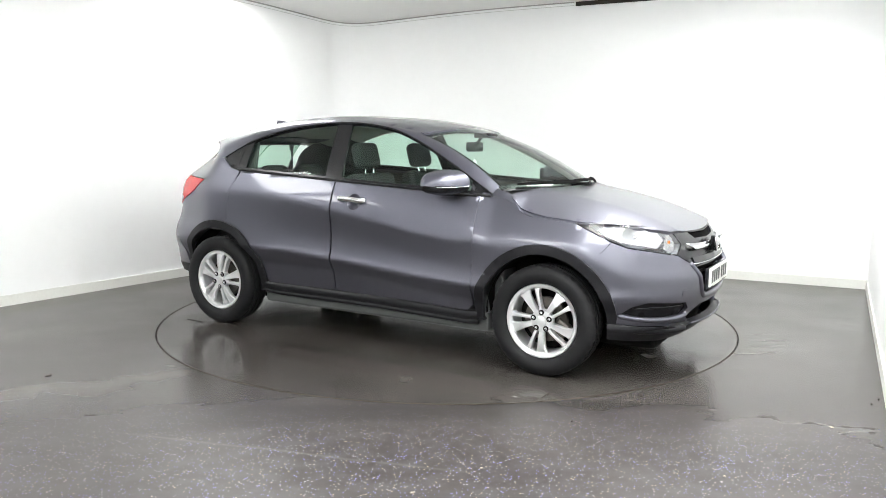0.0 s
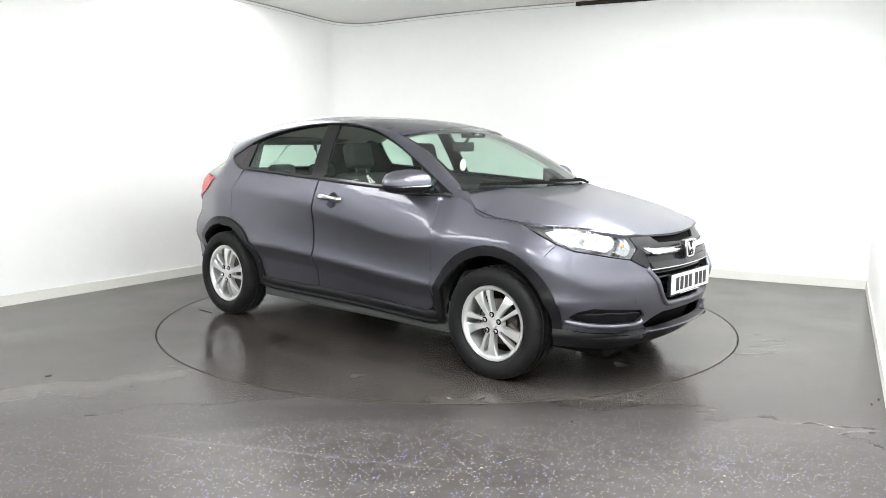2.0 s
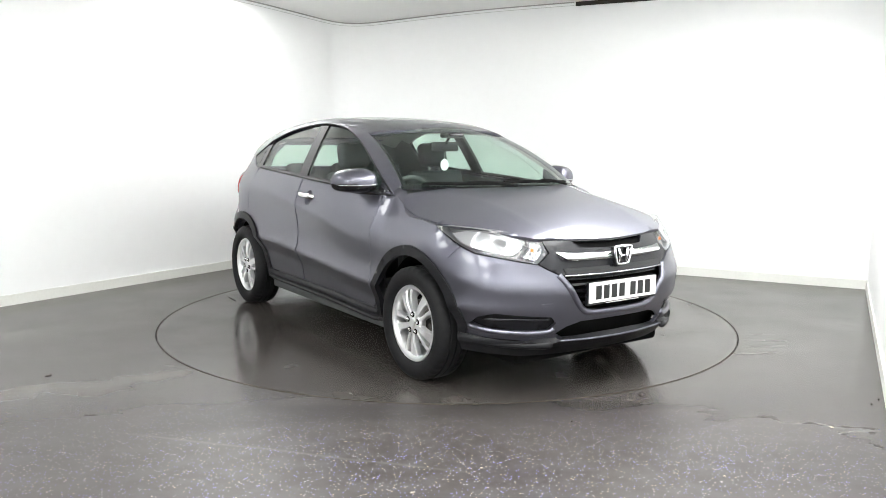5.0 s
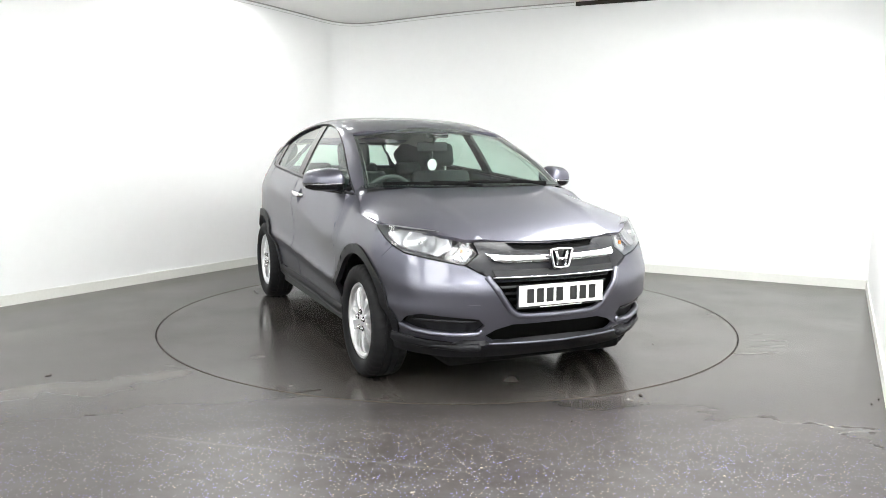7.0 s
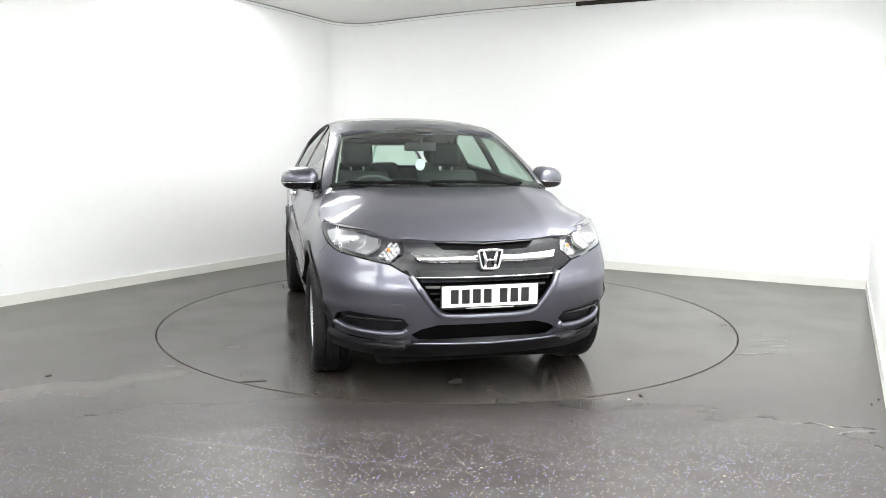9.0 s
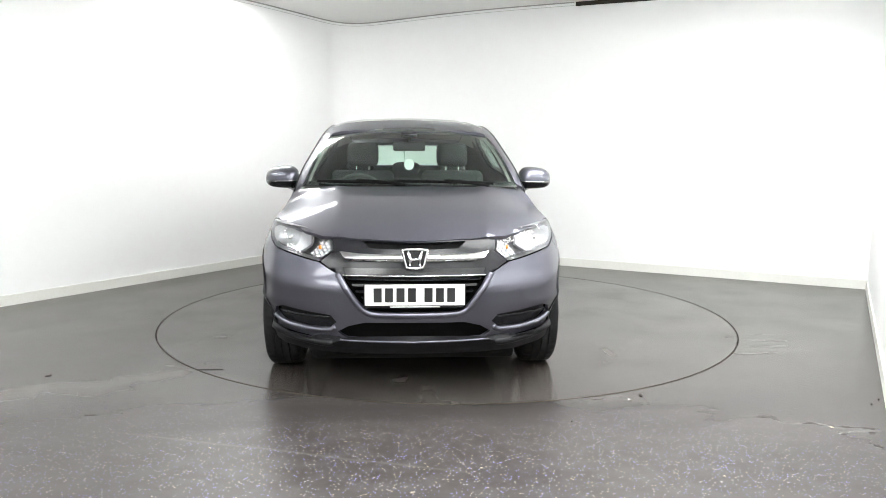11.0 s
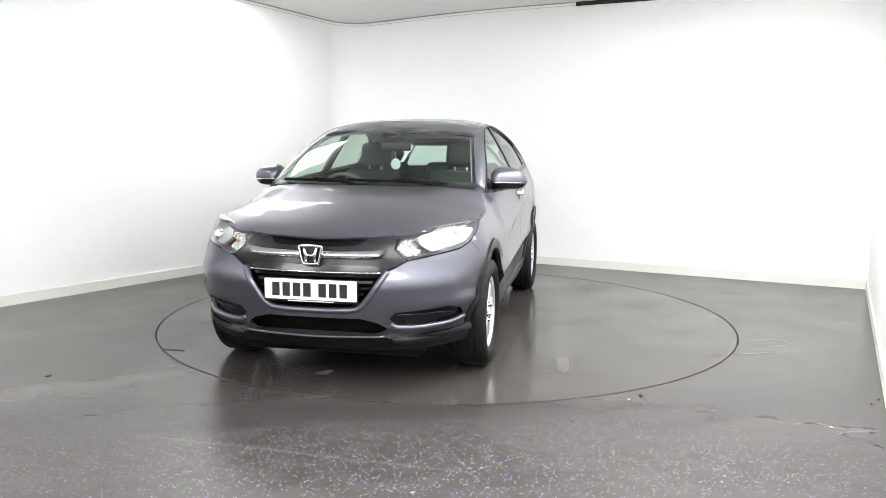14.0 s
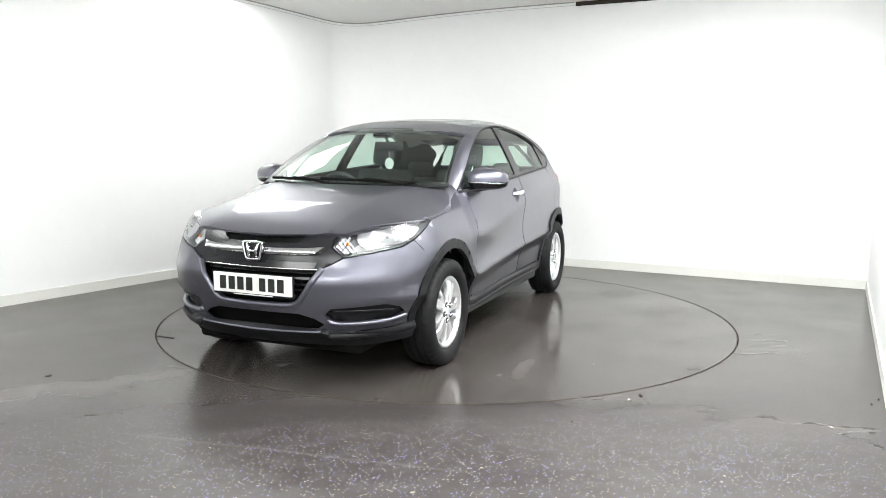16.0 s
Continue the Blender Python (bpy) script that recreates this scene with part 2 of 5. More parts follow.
def lathe(profile, n=64, axis="y", a0=0.0, a1=2 * math.pi):
    """Vertices and faces of a profile of (radius, along) turned about the y axis."""
    full = abs(a1 - a0 - 2 * math.pi) < 1e-6
    k = len(profile)
    rings = n if full else n + 1
    vs = []
    for i in range(rings):
        a = a0 + (a1 - a0) * i / n
        for rr, h in profile:
            vs.append((rr * math.cos(a), h, rr * math.sin(a)))
    fs = []
    for i in range(n):
        i2 = (i + 1) % rings
        for j in range(k - 1):
            fs.append((i * k + j, i * k + j + 1, i2 * k + j + 1, i2 * k + j))
    return vs, fs


def spline(pts, n=12, closed=False):
    """Catmull-Rom through points."""
    p = np.array(pts, float)
    p = np.vstack([p[-1], p, p[0], p[1]]) if closed else np.vstack([2 * p[0] - p[1], p, 2 * p[-1] - p[-2]])
    out = []
    for i in range(1, len(p) - 2):
        for k in range(n):
            t = k / n
            out.append(0.5 * (2 * p[i] + (p[i + 1] - p[i - 1]) * t + (2 * p[i - 1] - 5 * p[i] + 4 * p[i + 1] - p[i + 2]) * t * t
                              + (3 * p[i] - p[i - 1] - 3 * p[i + 1] + p[i + 2]) * t ** 3))
    if not closed:
        out.append(p[-2])
    return np.array(out)


def fn(*pairs):
    """A smooth function through (x, value) pairs."""
    q = spline(sorted(pairs), 10)
    return lambda x: np.interp(x, q[:, 0], q[:, 1])


def tube(path, radius, n=8):
    """A round bar along a polyline."""
    P = [Vector(q) for q in path]
    vs, fs = [], []
    for i, q in enumerate(P):
        d = (P[min(i + 1, len(P) - 1)] - P[max(i - 1, 0)]).normalized()
        a = d.orthogonal().normalized() if i == 0 else (a - d * a.dot(d)).normalized()
        b = d.cross(a)
        rr = radius[i] if isinstance(radius, (list, tuple)) else radius
        for k in range(n):
            t = 2 * math.pi * k / n
            vs.append(q + a * rr * math.cos(t) + b * rr * math.sin(t))
    for i in range(len(P) - 1):
        for k in range(n):
            fs.append((i * n + k, i * n + (k + 1) % n, (i + 1) * n + (k + 1) % n, (i + 1) * n + k))
    fs += [tuple(range(n))[::-1], tuple((len(P) - 1) * n + k for k in range(n))]
    return vs, fs


# ---- the room ----
CEIL = 2.86
L0, LD = Vector((-3.054, 1.084)), Vector((0.5452, 0.8383))     # left wall line
B0, BD = Vector((2.653, 1.912)), Vector((0.8949, -0.4462))     # back wall line
R0, RD = Vector((3.065, -0.641)), Vector((0.4429, 0.8966))     # right wall line


def meet(p, d, q, e):
    t = ((q - p).x * e.y - (q - p).y * e.x) / (d.x * e.y - d.y * e.x)
    return p + d * t


C_LB, C_BR = meet(L0, LD, B0, BD), meet(B0, BD, R0, RD)
N0 = R0 - RD * 8.1
C_RN, C_LN = N0, meet(N0, BD, L0, LD)
CORNER_R = 0.42


def rounded_corner():
    """The run of the left and back walls, with the rounded corner between them."""
    ang = math.acos((-LD).dot(BD))
    t = CORNER_R / math.tan(ang / 2)
    a, b = C_LB - LD * t, C_LB + BD * t
    pts = []
    for i in range(17):
        k = i / 16
        pts.append(a * (1 - k) ** 2 + C_LB * 2 * k * (1 - k) + b * k * k)
    return pts


CURVE = rounded_corner()


def ribbon(pts, z0, z1, thick):
    """An upright wall of that thickness; the inner face runs along pts, the body lies to its left."""
    vs, fs = [], []
    n = len(pts)
    for i, q in enumerate(pts):
        d = (pts[min(i + 1, n - 1)] - pts[max(i - 1, 0)]).normalized()
        o = q + Vector((-d.y, d.x)) * thick
        vs += [(q.x, q.y, z0), (q.x, q.y, z1), (o.x, o.y, z1), (o.x, o.y, z0)]
    for i in range(n - 1):
        a, b = i * 4, i * 4 + 4
        for k in range(4):
            k2 = (k + 1) % 4
            fs.append((a + k, b + k, b + k2, a + k2))
    fs += [(0, 1, 2, 3), tuple(4 * (n - 1) + k for k in (3, 2, 1, 0))]
    return vs, fs


def wall(name, pts, label, material=M_WALL, z1=CEIL + 0.1):
    return tagged(part(name, ribbon(pts, -0.05, z1, 0.15), material, None, label, angle=30), category="wall", kind="structure")


mid = len(CURVE) // 2
W_END = C_LB - LD * 5.0
wall("wall_west", [W_END] + CURVE[:mid + 1], "smooth bright white painted studio wall with rounded corner")
wall("wall_north", CURVE[mid:] + [C_BR + BD * 0.0], "smooth bright white painted studio back wall")
wall("wall_east", [C_BR, C_RN], "plain white painted wall beside the turntable")
wall("wall_south", [C_RN, C_LN], "plain white wall closing the studio behind the camera")
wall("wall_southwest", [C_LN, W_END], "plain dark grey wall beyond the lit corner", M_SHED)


def skirting(name, pts, label):
    inner = []
    n = len(pts)
    for i, q in enumerate(pts):
        d = (pts[min(i + 1, n - 1)] - pts[max(i - 1, 0)]).normalized()
        inner.append(q + Vector((d.y, -d.x)) * 0.012)
    return tagged(part(name, ribbon(inner, 0.0, 0.088, 0.0115), M_SKIRT, None, label, angle=30), category="skirting", kind="structure")


skirting("baseboard_west", [W_END] + CURVE[:mid + 1], "off-white vinyl skirting along the white wall")
skirting("baseboard_north", CURVE[mid:] + [C_BR], "off-white vinyl skirting along the back wall")
skirting("baseboard_east", [C_BR, C_RN], "off-white vinyl skirting along the side wall")


def ceil_z(q):
    """The ceiling sheet hangs a little lower towards the rounded corner."""
    return CEIL - 0.062 * math.exp(-((q - C_LB).length / 1.25) ** 2)


def run(a, b, n):
    return [a + (b - a) * (i / n) for i in range(n)]


def ceiling_slab():
    ring = run(C_LN, CURVE[0], 40) + CURVE + run(CURVE[-1], C_BR, 30)[1:] + run(C_BR, C_RN, 8) + run(C_RN, C_LN, 8)
    c = Vector((-1.5, -1.0))
    K = 14
    vs = [(c.x, c.y, CEIL)]
    for k in range(1, K + 1):
        for q in ring:
            p = c + (q - c) * (k / K)
            vs.append((p.x, p.y, ceil_z(p)))
    n = len(ring)
    for q in ring:
        vs.append((q.x, q.y, CEIL + 0.1))
    fs = [(0, 1 + i, 1 + (i + 1) % n) for i in range(n)]
    for k in range(K):
        for i in range(n):
            fs.append((1 + k * n + i, 1 + (k + 1) * n + i, 1 + (k + 1) * n + (i + 1) % n, 1 + k * n + (i + 1) % n))
    fs.append(tuple(1 + K * n + i for i in range(n)))
    return vs, fs


tagged(part("ceiling", ceiling_slab(), M_CEIL, None, "flat off-white studio ceiling with a slim edge", angle=30), category="ceiling", kind="structure")


def cove(drop, out, h):
    """A slim strip where the ceiling sheet meets the rounded wall."""
    line = run(C_LB - LD * 2.6, CURVE[0], 14) + CURVE + run(CURVE[-1], C_LB + BD * 2.9, 14)[1:] + [C_LB + BD * 2.9]
    inner = []
    n = len(line)
    for i, q in enumerate(line):
        d = (line[min(i + 1, n - 1)] - line[max(i - 1, 0)]).normalized()
        inner.append(q + Vector((d.y, -d.x)) * out)
    vs, fs = ribbon(inner, 0.0, 1.0, out + 0.002)
    vs = [(x, y, ceil_z(Vector((x, y))) - drop + (z - 1) * h) for x, y, z in vs]
    return vs, fs


tagged(part("trim", cove(0.0, 0.016, 0.010), mat("grey_edge_trim", (0.40, 0.40, 0.38), 0.6, vary=0.05), None, "thin grey edge trim of the ceiling sheet"), category="trim", kind="structure")
tagged(part("trim", cove(0.034, 0.007, 0.005), mat("pale_edge_trim", (0.66, 0.66, 0.64), 0.6, vary=0.05), None, "faint second seam below the ceiling edge"), category="trim", kind="structure")
slot0, slot1 = C_LB + BD * 2.92, C_LB + BD * 4.4
tagged(part("ceiling_gap_strip", ribbon([slot0 + Vector((-0.008, -0.016)), slot1 + Vector((-0.008, -0.016))], CEIL - 0.045, CEIL - 0.002, 0.012), M_DARKGAP, None,
            "dark open joint between wall head and ceiling"), category="trim", kind="structure")

# ---- floor with the turntable let into it ----
DISC_R = 2.175


def ring_floor():
    vs, fs = [], []
    n = 160
    for rr, z in ((DISC_R + 0.009, -0.06), (DISC_R + 0.009, 0.0), (16.0, 0.0)):
        for i in range(n):
            a = 2 * math.pi * i / n
            vs.append((rr * math.cos(a), rr * math.sin(a), z))
    for k in range(2):
        for i in range(n):
            fs.append((k * n + i, k * n + (i + 1) % n, (k + 1) * n + (i + 1) % n, (k + 1) * n + i))
    return vs, fs


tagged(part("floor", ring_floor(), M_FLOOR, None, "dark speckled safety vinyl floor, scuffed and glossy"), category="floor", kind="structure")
bm = bmesh.new()
bmesh.ops.create_circle(bm, cap_ends=True, radius=DISC_R + 0.2, segments=96, matrix=Matrix.Translation((0, 0, -0.055)))
tagged(part("turntable_pit", bm, M_CAVITY, None, "black pit under the turntable edge"), category="pit", kind="structure")


def turntable():
    n = 160
    vs, fs = [(0, 0, 0)], []
    for rr, z in ((DISC_R - 0.004, 0.0), (DISC_R, -0.003), (DISC_R, -0.05)):
        for i in range(n):
            a = 2 * math.pi * i / n
            vs.append((rr * math.cos(a), rr * math.sin(a), z))
    fs += [(0, 1 + i, 1 + (i + 1) % n) for i in range(n)]
    for k in range(2):
        for i in range(n):
            fs.append((1 + k * n + i, 1 + (k + 1) * n + i, 1 + (k + 1) * n + (i + 1) % n, 1 + k * n + (i + 1) % n))
    root = tagged(new("turntable"), "round dark vinyl vehicle turntable flush with the floor", "turntable")
    part("disc", (vs, fs), M_DISC_TOP, root)
    edge = lathe([(DISC_R - 0.003, 0.0), (DISC_R - 0.003, 0.002), (DISC_R + 0.001, 0.002), (DISC_R + 0.001, -0.04)], 160)
    part("edge_strip", ([(x, z, y) for x, y, z in edge[0]], edge[1]), M_EDGE, root, "thin dark metal edge of the turntable")
    part("cover_slot", rbox(1.475, 1.487, -1.59, -1.44, 0.0004, 0.003), M_DARKGAP, root, "short dark slot near the edge")
    part("cover_slot", rbox(-1.60, -1.43, -1.215, -1.207, 0.0004, 0.003, m=pose(0, 0, 0, 0, 0, 0)), M_DARKGAP, root, "short dark slot near the edge")
    return root


TABLE = turntable()


# ---- ceiling light panels ----
def ceiling_light(w, h, label):
    root = tagged(new("ceiling_light"), label, "ceiling light", "ceiling lights")
    bm = bmesh.new()
    for x0, x1, y0, y1 in ((-w, w, -h, -h + 0.02), (-w, w, h - 0.02, h), (-w, -w + 0.02, -h + 0.021, h - 0.021), (w - 0.02, w, -h + 0.021, h - 0.021)):
        box(bm, x0, x1, y0, y1, -0.03, -0.001)
    part("frame", bm, M_FRAME, root)
    part("diffuser", rbox(-w + 0.022, w - 0.022, -h + 0.022, h - 0.022, -0.02, -0.004), M_DIFF, root)
    return root


inB, inR, inL = Vector((BD.y, -BD.x)), Vector((-RD.y, RD.x)), Vector((LD.y, -LD.x))


def place_lights(light, spots):
    for k, c in enumerate(spots):
        m = Matrix.Translation((c.x, c.y, ceil_z(c) - 0.012)) @ pose(0, 0, 0, 0, 0, -26.5)
        if k == 0:
            light.matrix_basis = m
        else:
            copy_thing(light, m)


# broad panels, added out of view along the west, east and south walls; the ceiling over the turntable is bare
place_lights(ceiling_light(0.77, 0.77, "unseen square white light panel, added to light the walls"),
             [C_BR - RD * d + inR * 0.95 for d in (2.4, 4.4, 6.5)] + [C_RN - BD * d - inB * 1.1 for d in (1.7, 3.9)])
# the first small panel is added only to brighten the dim rounded corner
place_lights(ceiling_light(0.5, 0.5, "small unseen square white light panel, added to light the corner and west wall"),
             [C_LB - LD * d + inL * q for d, q in ((2.3, 0.60), (5.6, 0.62), (7.1, 0.62))])


# ---- small litter on the floor ----
M_BIT = mat("dark_litter", (0.035, 0.028, 0.022), 0.8, vary=0.2, scale=60)
M_PALE = mat("pale_litter", (0.55, 0.48, 0.38), 0.8, vary=0.2, scale=60)
for x, y, w, pale in ((-2.31, -1.73, 0.045, 0), (1.06, -2.0, 0.05, 0), (1.87, -2.47, 0.022, 1), (2.33, -2.04, 0.012, 0), (2.25, -2.12, 0.012, 0), (0.15, -2.99, 0.018, 1), (-0.13, -3.23, 0.020, 1),
                      (1.15, -3.05, 0.018, 1), (0.62, -2.42, 0.015, 0), (-1.05, -2.8, 0.016, 1)):
    bm = bmesh.new()
    bmesh.ops.create_icosphere(bm, subdivisions=2, radius=1)
    for v in bm.verts:
        v.co = Vector((v.co.x * w * 0.5, v.co.y * w * 0.22, v.co.z * 0.003 + 0.0028)) + 0.12 * w * Vector((noise.noise(v.co * 2 + Vector((x, y, 0))), noise.noise(v.co * 2 + Vector((y, x, 3))), 0))
    o = part("litter", bm, M_PALE if pale else M_BIT, None, "tiny pale scrap lying on the vinyl floor" if pale else "tiny dark scrap lying on the vinyl floor", smooth=True)
    o.matrix_basis = pose(x, y, 0, 0, 0, 20 + 60 * x)
    tagged(o, category="litter", group="litter on the floor")


# ---- the car: surfaces, in metres, x forward from the middle of the wheelbase, y to its left ----
OUTLINE = spline([(2.13, 0), (2.115, 0.22), (2.07, 0.43), (1.98, 0.62), (1.83, 0.782), (1.60, 0.864), (1.25, 0.880), (0.6, 0.880), (-0.3, 0.882),
                  (-1.1, 0.880), (-1.55, 0.855), (-1.85, 0.785), (-2.02, 0.64), (-2.10, 0.40), (-2.13, 0)], 24)
OUT_S = np.concatenate([[0], np.cumsum(np.hypot(*np.diff(OUTLINE, axis=0).T))])
S_END = OUT_S[-1]
_t = np.gradient(OUTLINE, axis=0)
_t /= np.linalg.norm(_t, axis=1)[:, None]
OUT_N = np.stack([_t[:, 1], -_t[:, 0]], -1)
OUT_N *= np.sign((OUT_N * (OUTLINE - [0, 0])).sum(1))[:, None]
FLANK = (OUTLINE[:, 0] < 2.128) & (OUTLINE[:, 0] > -2.128)

nose = fn((0.15, 0.22), (0.22, 0.15), (0.27, 0.09), (0.32, 0.058), (0.38, 0.042), (0.45, 0.027), (0.52, 0.013), (0.592, 0.001), (0.612, 0.004), (0.645, 0.021), (0.68, 0.038), (0.76, 0.066),
          (0.84, 0.118), (0.90, 0.20), (1.0, 0.34), (1.2, 0.4), (1.6, 0.5))
tail = fn((0.15, 0.2), (0.25, 0.1), (0.40, 0.01), (0.55, 0.0), (0.80, 0.045), (0.95, 0.095), (1.05, 0.17), (1.12, 0.22), (1.24, 0.30), (1.36, 0.43), (1.45, 0.58), (1.6, 0.75))
haunch = fn((0.15, 0.03), (0.6, 0.03), (0.7, 0.035), (0.78, 0.06), (0.9, 0.065), (1.0, 0.055), (1.06, 0.05), (1.12, 0.08), (1.2, 0.15), (1.3, 0.18), (1.4, 0.19), (1.6, 0.19))
crease = fn((-2.2, 1.12), (-1.3, 1.145), (-1.08, 1.115), (-0.76, 0.995), (-0.21, 0.905), (0.2, 0.842), (0.47, 0.792), (0.72, 0.770), (0.95, 0.795), (1.25, 0.85), (1.45, 0.82), (1.72, 0.66), (2.2, 0.62))
low_crease = fn((-2.2, 0.60), (-0.9, 0.605), (-0.2, 0.575), (0.73, 0.505), (1.2, 0.5), (2.2, 0.5))
tuck = fn((-2.2, 0.008), (-1.4, 0.012), (-0.9, 0.026), (0.2, 0.026), (0.75, 0.020), (1.2, 0.014), (2.2, 0.01))


def smax(a, b, k):
    return 0.5 * (a + b + np.sqrt((a - b) ** 2 + k * k))


def belt(x):
    return 1.085 - 0.055 * x


def side_inset(x, z):
    """How far the flank lies inside the plan outline at a height."""
    zc, zl = crease(x), low_crease(x)
    k = np.clip((z - zl) / np.maximum(zc - zl, 0.05), 0, 1)
    middle = tuck(x) * np.sin(np.pi * k ** 0.75) ** 1.0
    above = 0.17 * (z - zc) + 0.45 * np.maximum(z - zc, 0) ** 2
    under = 0.55 * np.minimum(zl - z, 0.1) + 0.16 * np.maximum(zl - z - 0.1, 0)
    low = np.where(z > zc, above, np.where(z < zl, under, middle))
    cabin = 0.066 + 0.50 * (z - 1.1) + 0.17 * np.clip(x - 0.2, 0, 0.75) ** 2 + 0.25 * np.maximum(z - 1.1, 0) ** 2
    return smax(low, cabin, 0.024)


def shell(s, z, off=0.0):
    """The body's skin by the way s round the plan from the middle of the nose (to the left positive) and the height z."""
    s, z = np.asarray(s, float), np.asarray(z, float)
    side = np.where(s < 0, -1.0, 1.0)
    a = np.abs(s)
    side = np.where(a > S_END, -side, side)
    a = np.where(a > S_END, 2 * S_END - a, a)
    X, Y = np.interp(a, OUT_S, OUTLINE[:, 0]), np.interp(a, OUT_S, OUTLINE[:, 1])
    nx, ny = np.interp(a, OUT_S, OUT_N[:, 0]), np.interp(a, OUT_S, OUT_N[:, 1])
    end = np.where(X > 0, nose(z), tail(z))
    ss = np.clip((-X - 1.35) / 0.4, 0, 1)
    ins = nx * nx * end + ny * ny * side_inset(X, z) + haunch(z) * ss * ss * (3 - 2 * ss) - off
    return np.stack([X - nx * ins, side * (Y - ny * ins), z], -1)


def sx(x):
    """The way round the plan to the flank at x."""
    return np.interp(-np.asarray(x, float), -OUTLINE[FLANK][:, 0], OUT_S[FLANK])


_front = OUTLINE[:, 0] > 1.5


def sy(y):
    """The way round the plan to the place on the nose that lies y from the middle."""
    y = np.asarray(y, float)
    return np.sign(y) * np.interp(np.abs(y), OUTLINE[_front][:, 1], OUT_S[_front])


hood_mid = fn((0.9, 1.125), (1.1, 1.098), (1.25, 1.066), (1.45, 1.030), (1.65, 0.985), (1.85, 0.918), (1.95, 0.872), (2.03, 0.825), (2.15, 0.73))
hood_side = fn((0.9, 1.06), (1.05, 1.02), (1.15, 0.962), (1.3, 0.936), (1.5, 0.914), (1.65, 0.886), (1.8, 0.84), (2.0, 0.77), (2.15, 0.68))


def hood_top(x, y):
    a = np.abs(y)
    fold = 0.47 - 0.10 * np.clip(x - 1.15, 0, 0.9)
    p = np.clip((a - fold) / (0.80 - fold), 0, 1.2)
    p = np.where(a < fold, 0, 0.35 * p + 0.65 * p ** 1.7)
    rib = 0.003 * np.exp(-((a - fold) / 0.022) ** 2)
    z = hood_mid(x) - 0.010 * (a / 0.4) ** 2 * (a < 0.4) - 0.010 * (a >= 0.4)
    return np.stack([x, y, z - (hood_mid(x) - 0.01 - hood_side(x)) * p + rib], -1)


roof_mid = fn((0.6, 1.385), (0.38, 1.455), (0.2, 1.497), (0.0, 1.527), (-0.4, 1.552), (-0.7, 1.547), (-1.1, 1.508), (-1.4, 1.447), (-1.68, 1.372), (-1.9, 1.31))


def roof_top(x, y):
    a = np.abs(y)
    return np.stack([x, y, roof_mid(x) - 0.09 * a ** 2 - 0.9 * np.maximum(a - 0.40, 0) ** 2 - 0.006 * np.exp(-((a - 0.43) / 0.02) ** 2)], -1)


def screen(a, v):
    """The windscreen: a from -1 (right) to 1, v from 0 at its foot to 1 at the roof."""
    a, v = np.asarray(a, float), np.asarray(v, float)
    y = a * (0.70 * (1 - v) + 0.565 * v)
    xb, zb = 1.215 - 0.25 * a ** 2, 1.098 - 0.018 * a ** 2
    xt, zt = 0.40 - 0.085 * a ** 2, 1.458 - 0.050 * a ** 2
    bow = 0.035 * 4 * v * (1 - v)
    return np.stack([xb * (1 - v) + xt * v + 0.4 * bow, y, zb * (1 - v) + zt * v + bow * 0.85], -1)


# ---- panels: outlines in a surface's own two coordinates, filled, laid on it and turned in at the edge ----
def inside(P, poly):
    x, y = P[:, 0], P[:, 1]
    r = np.zeros(len(P), bool)
    for i in range(len(poly)):
        (x0, y0), (x1, y1) = poly[i - 1], poly[i]
        c = (y0 > y) != (y1 > y)
        r ^= c & (x < (x1 - x0) * (y - y0) / (y1 - y0 + 1e-12) + x0)
    return r


def dense(poly, h):
    out = []
    p = np.asarray(poly, float)
    for i in range(len(p)):
        a, b = p[i], p[(i + 1) % len(p)]
        k = max(1, int(np.ceil(np.linalg.norm(b - a) / h)))
        out += [a + (b - a) * j / k for j in range(k)]
    return np.array(out)


def shrink(poly, d):
    """Move a closed outline inwards by d."""
    p = np.asarray(poly, float)
    area = 0.5 * np.sum(p[:, 0] * np.roll(p[:, 1], -1) - p[:, 1] * np.roll(p[:, 0], -1))
    e0, e1 = p - np.roll(p, 1, 0), np.roll(p, -1, 0) - p
    e0, e1 = (e / (np.linalg.norm(e, axis=1)[:, None] + 1e-9) for e in (e0, e1))
    n0, n1 = (np.stack([-e[:, 1], e[:, 0]], -1) * np.sign(area) for e in (e0, e1))
    b = n0 + n1
    b /= np.maximum((b * b).sum(1) / 2, 0.35)[:, None]
    return p + b * d


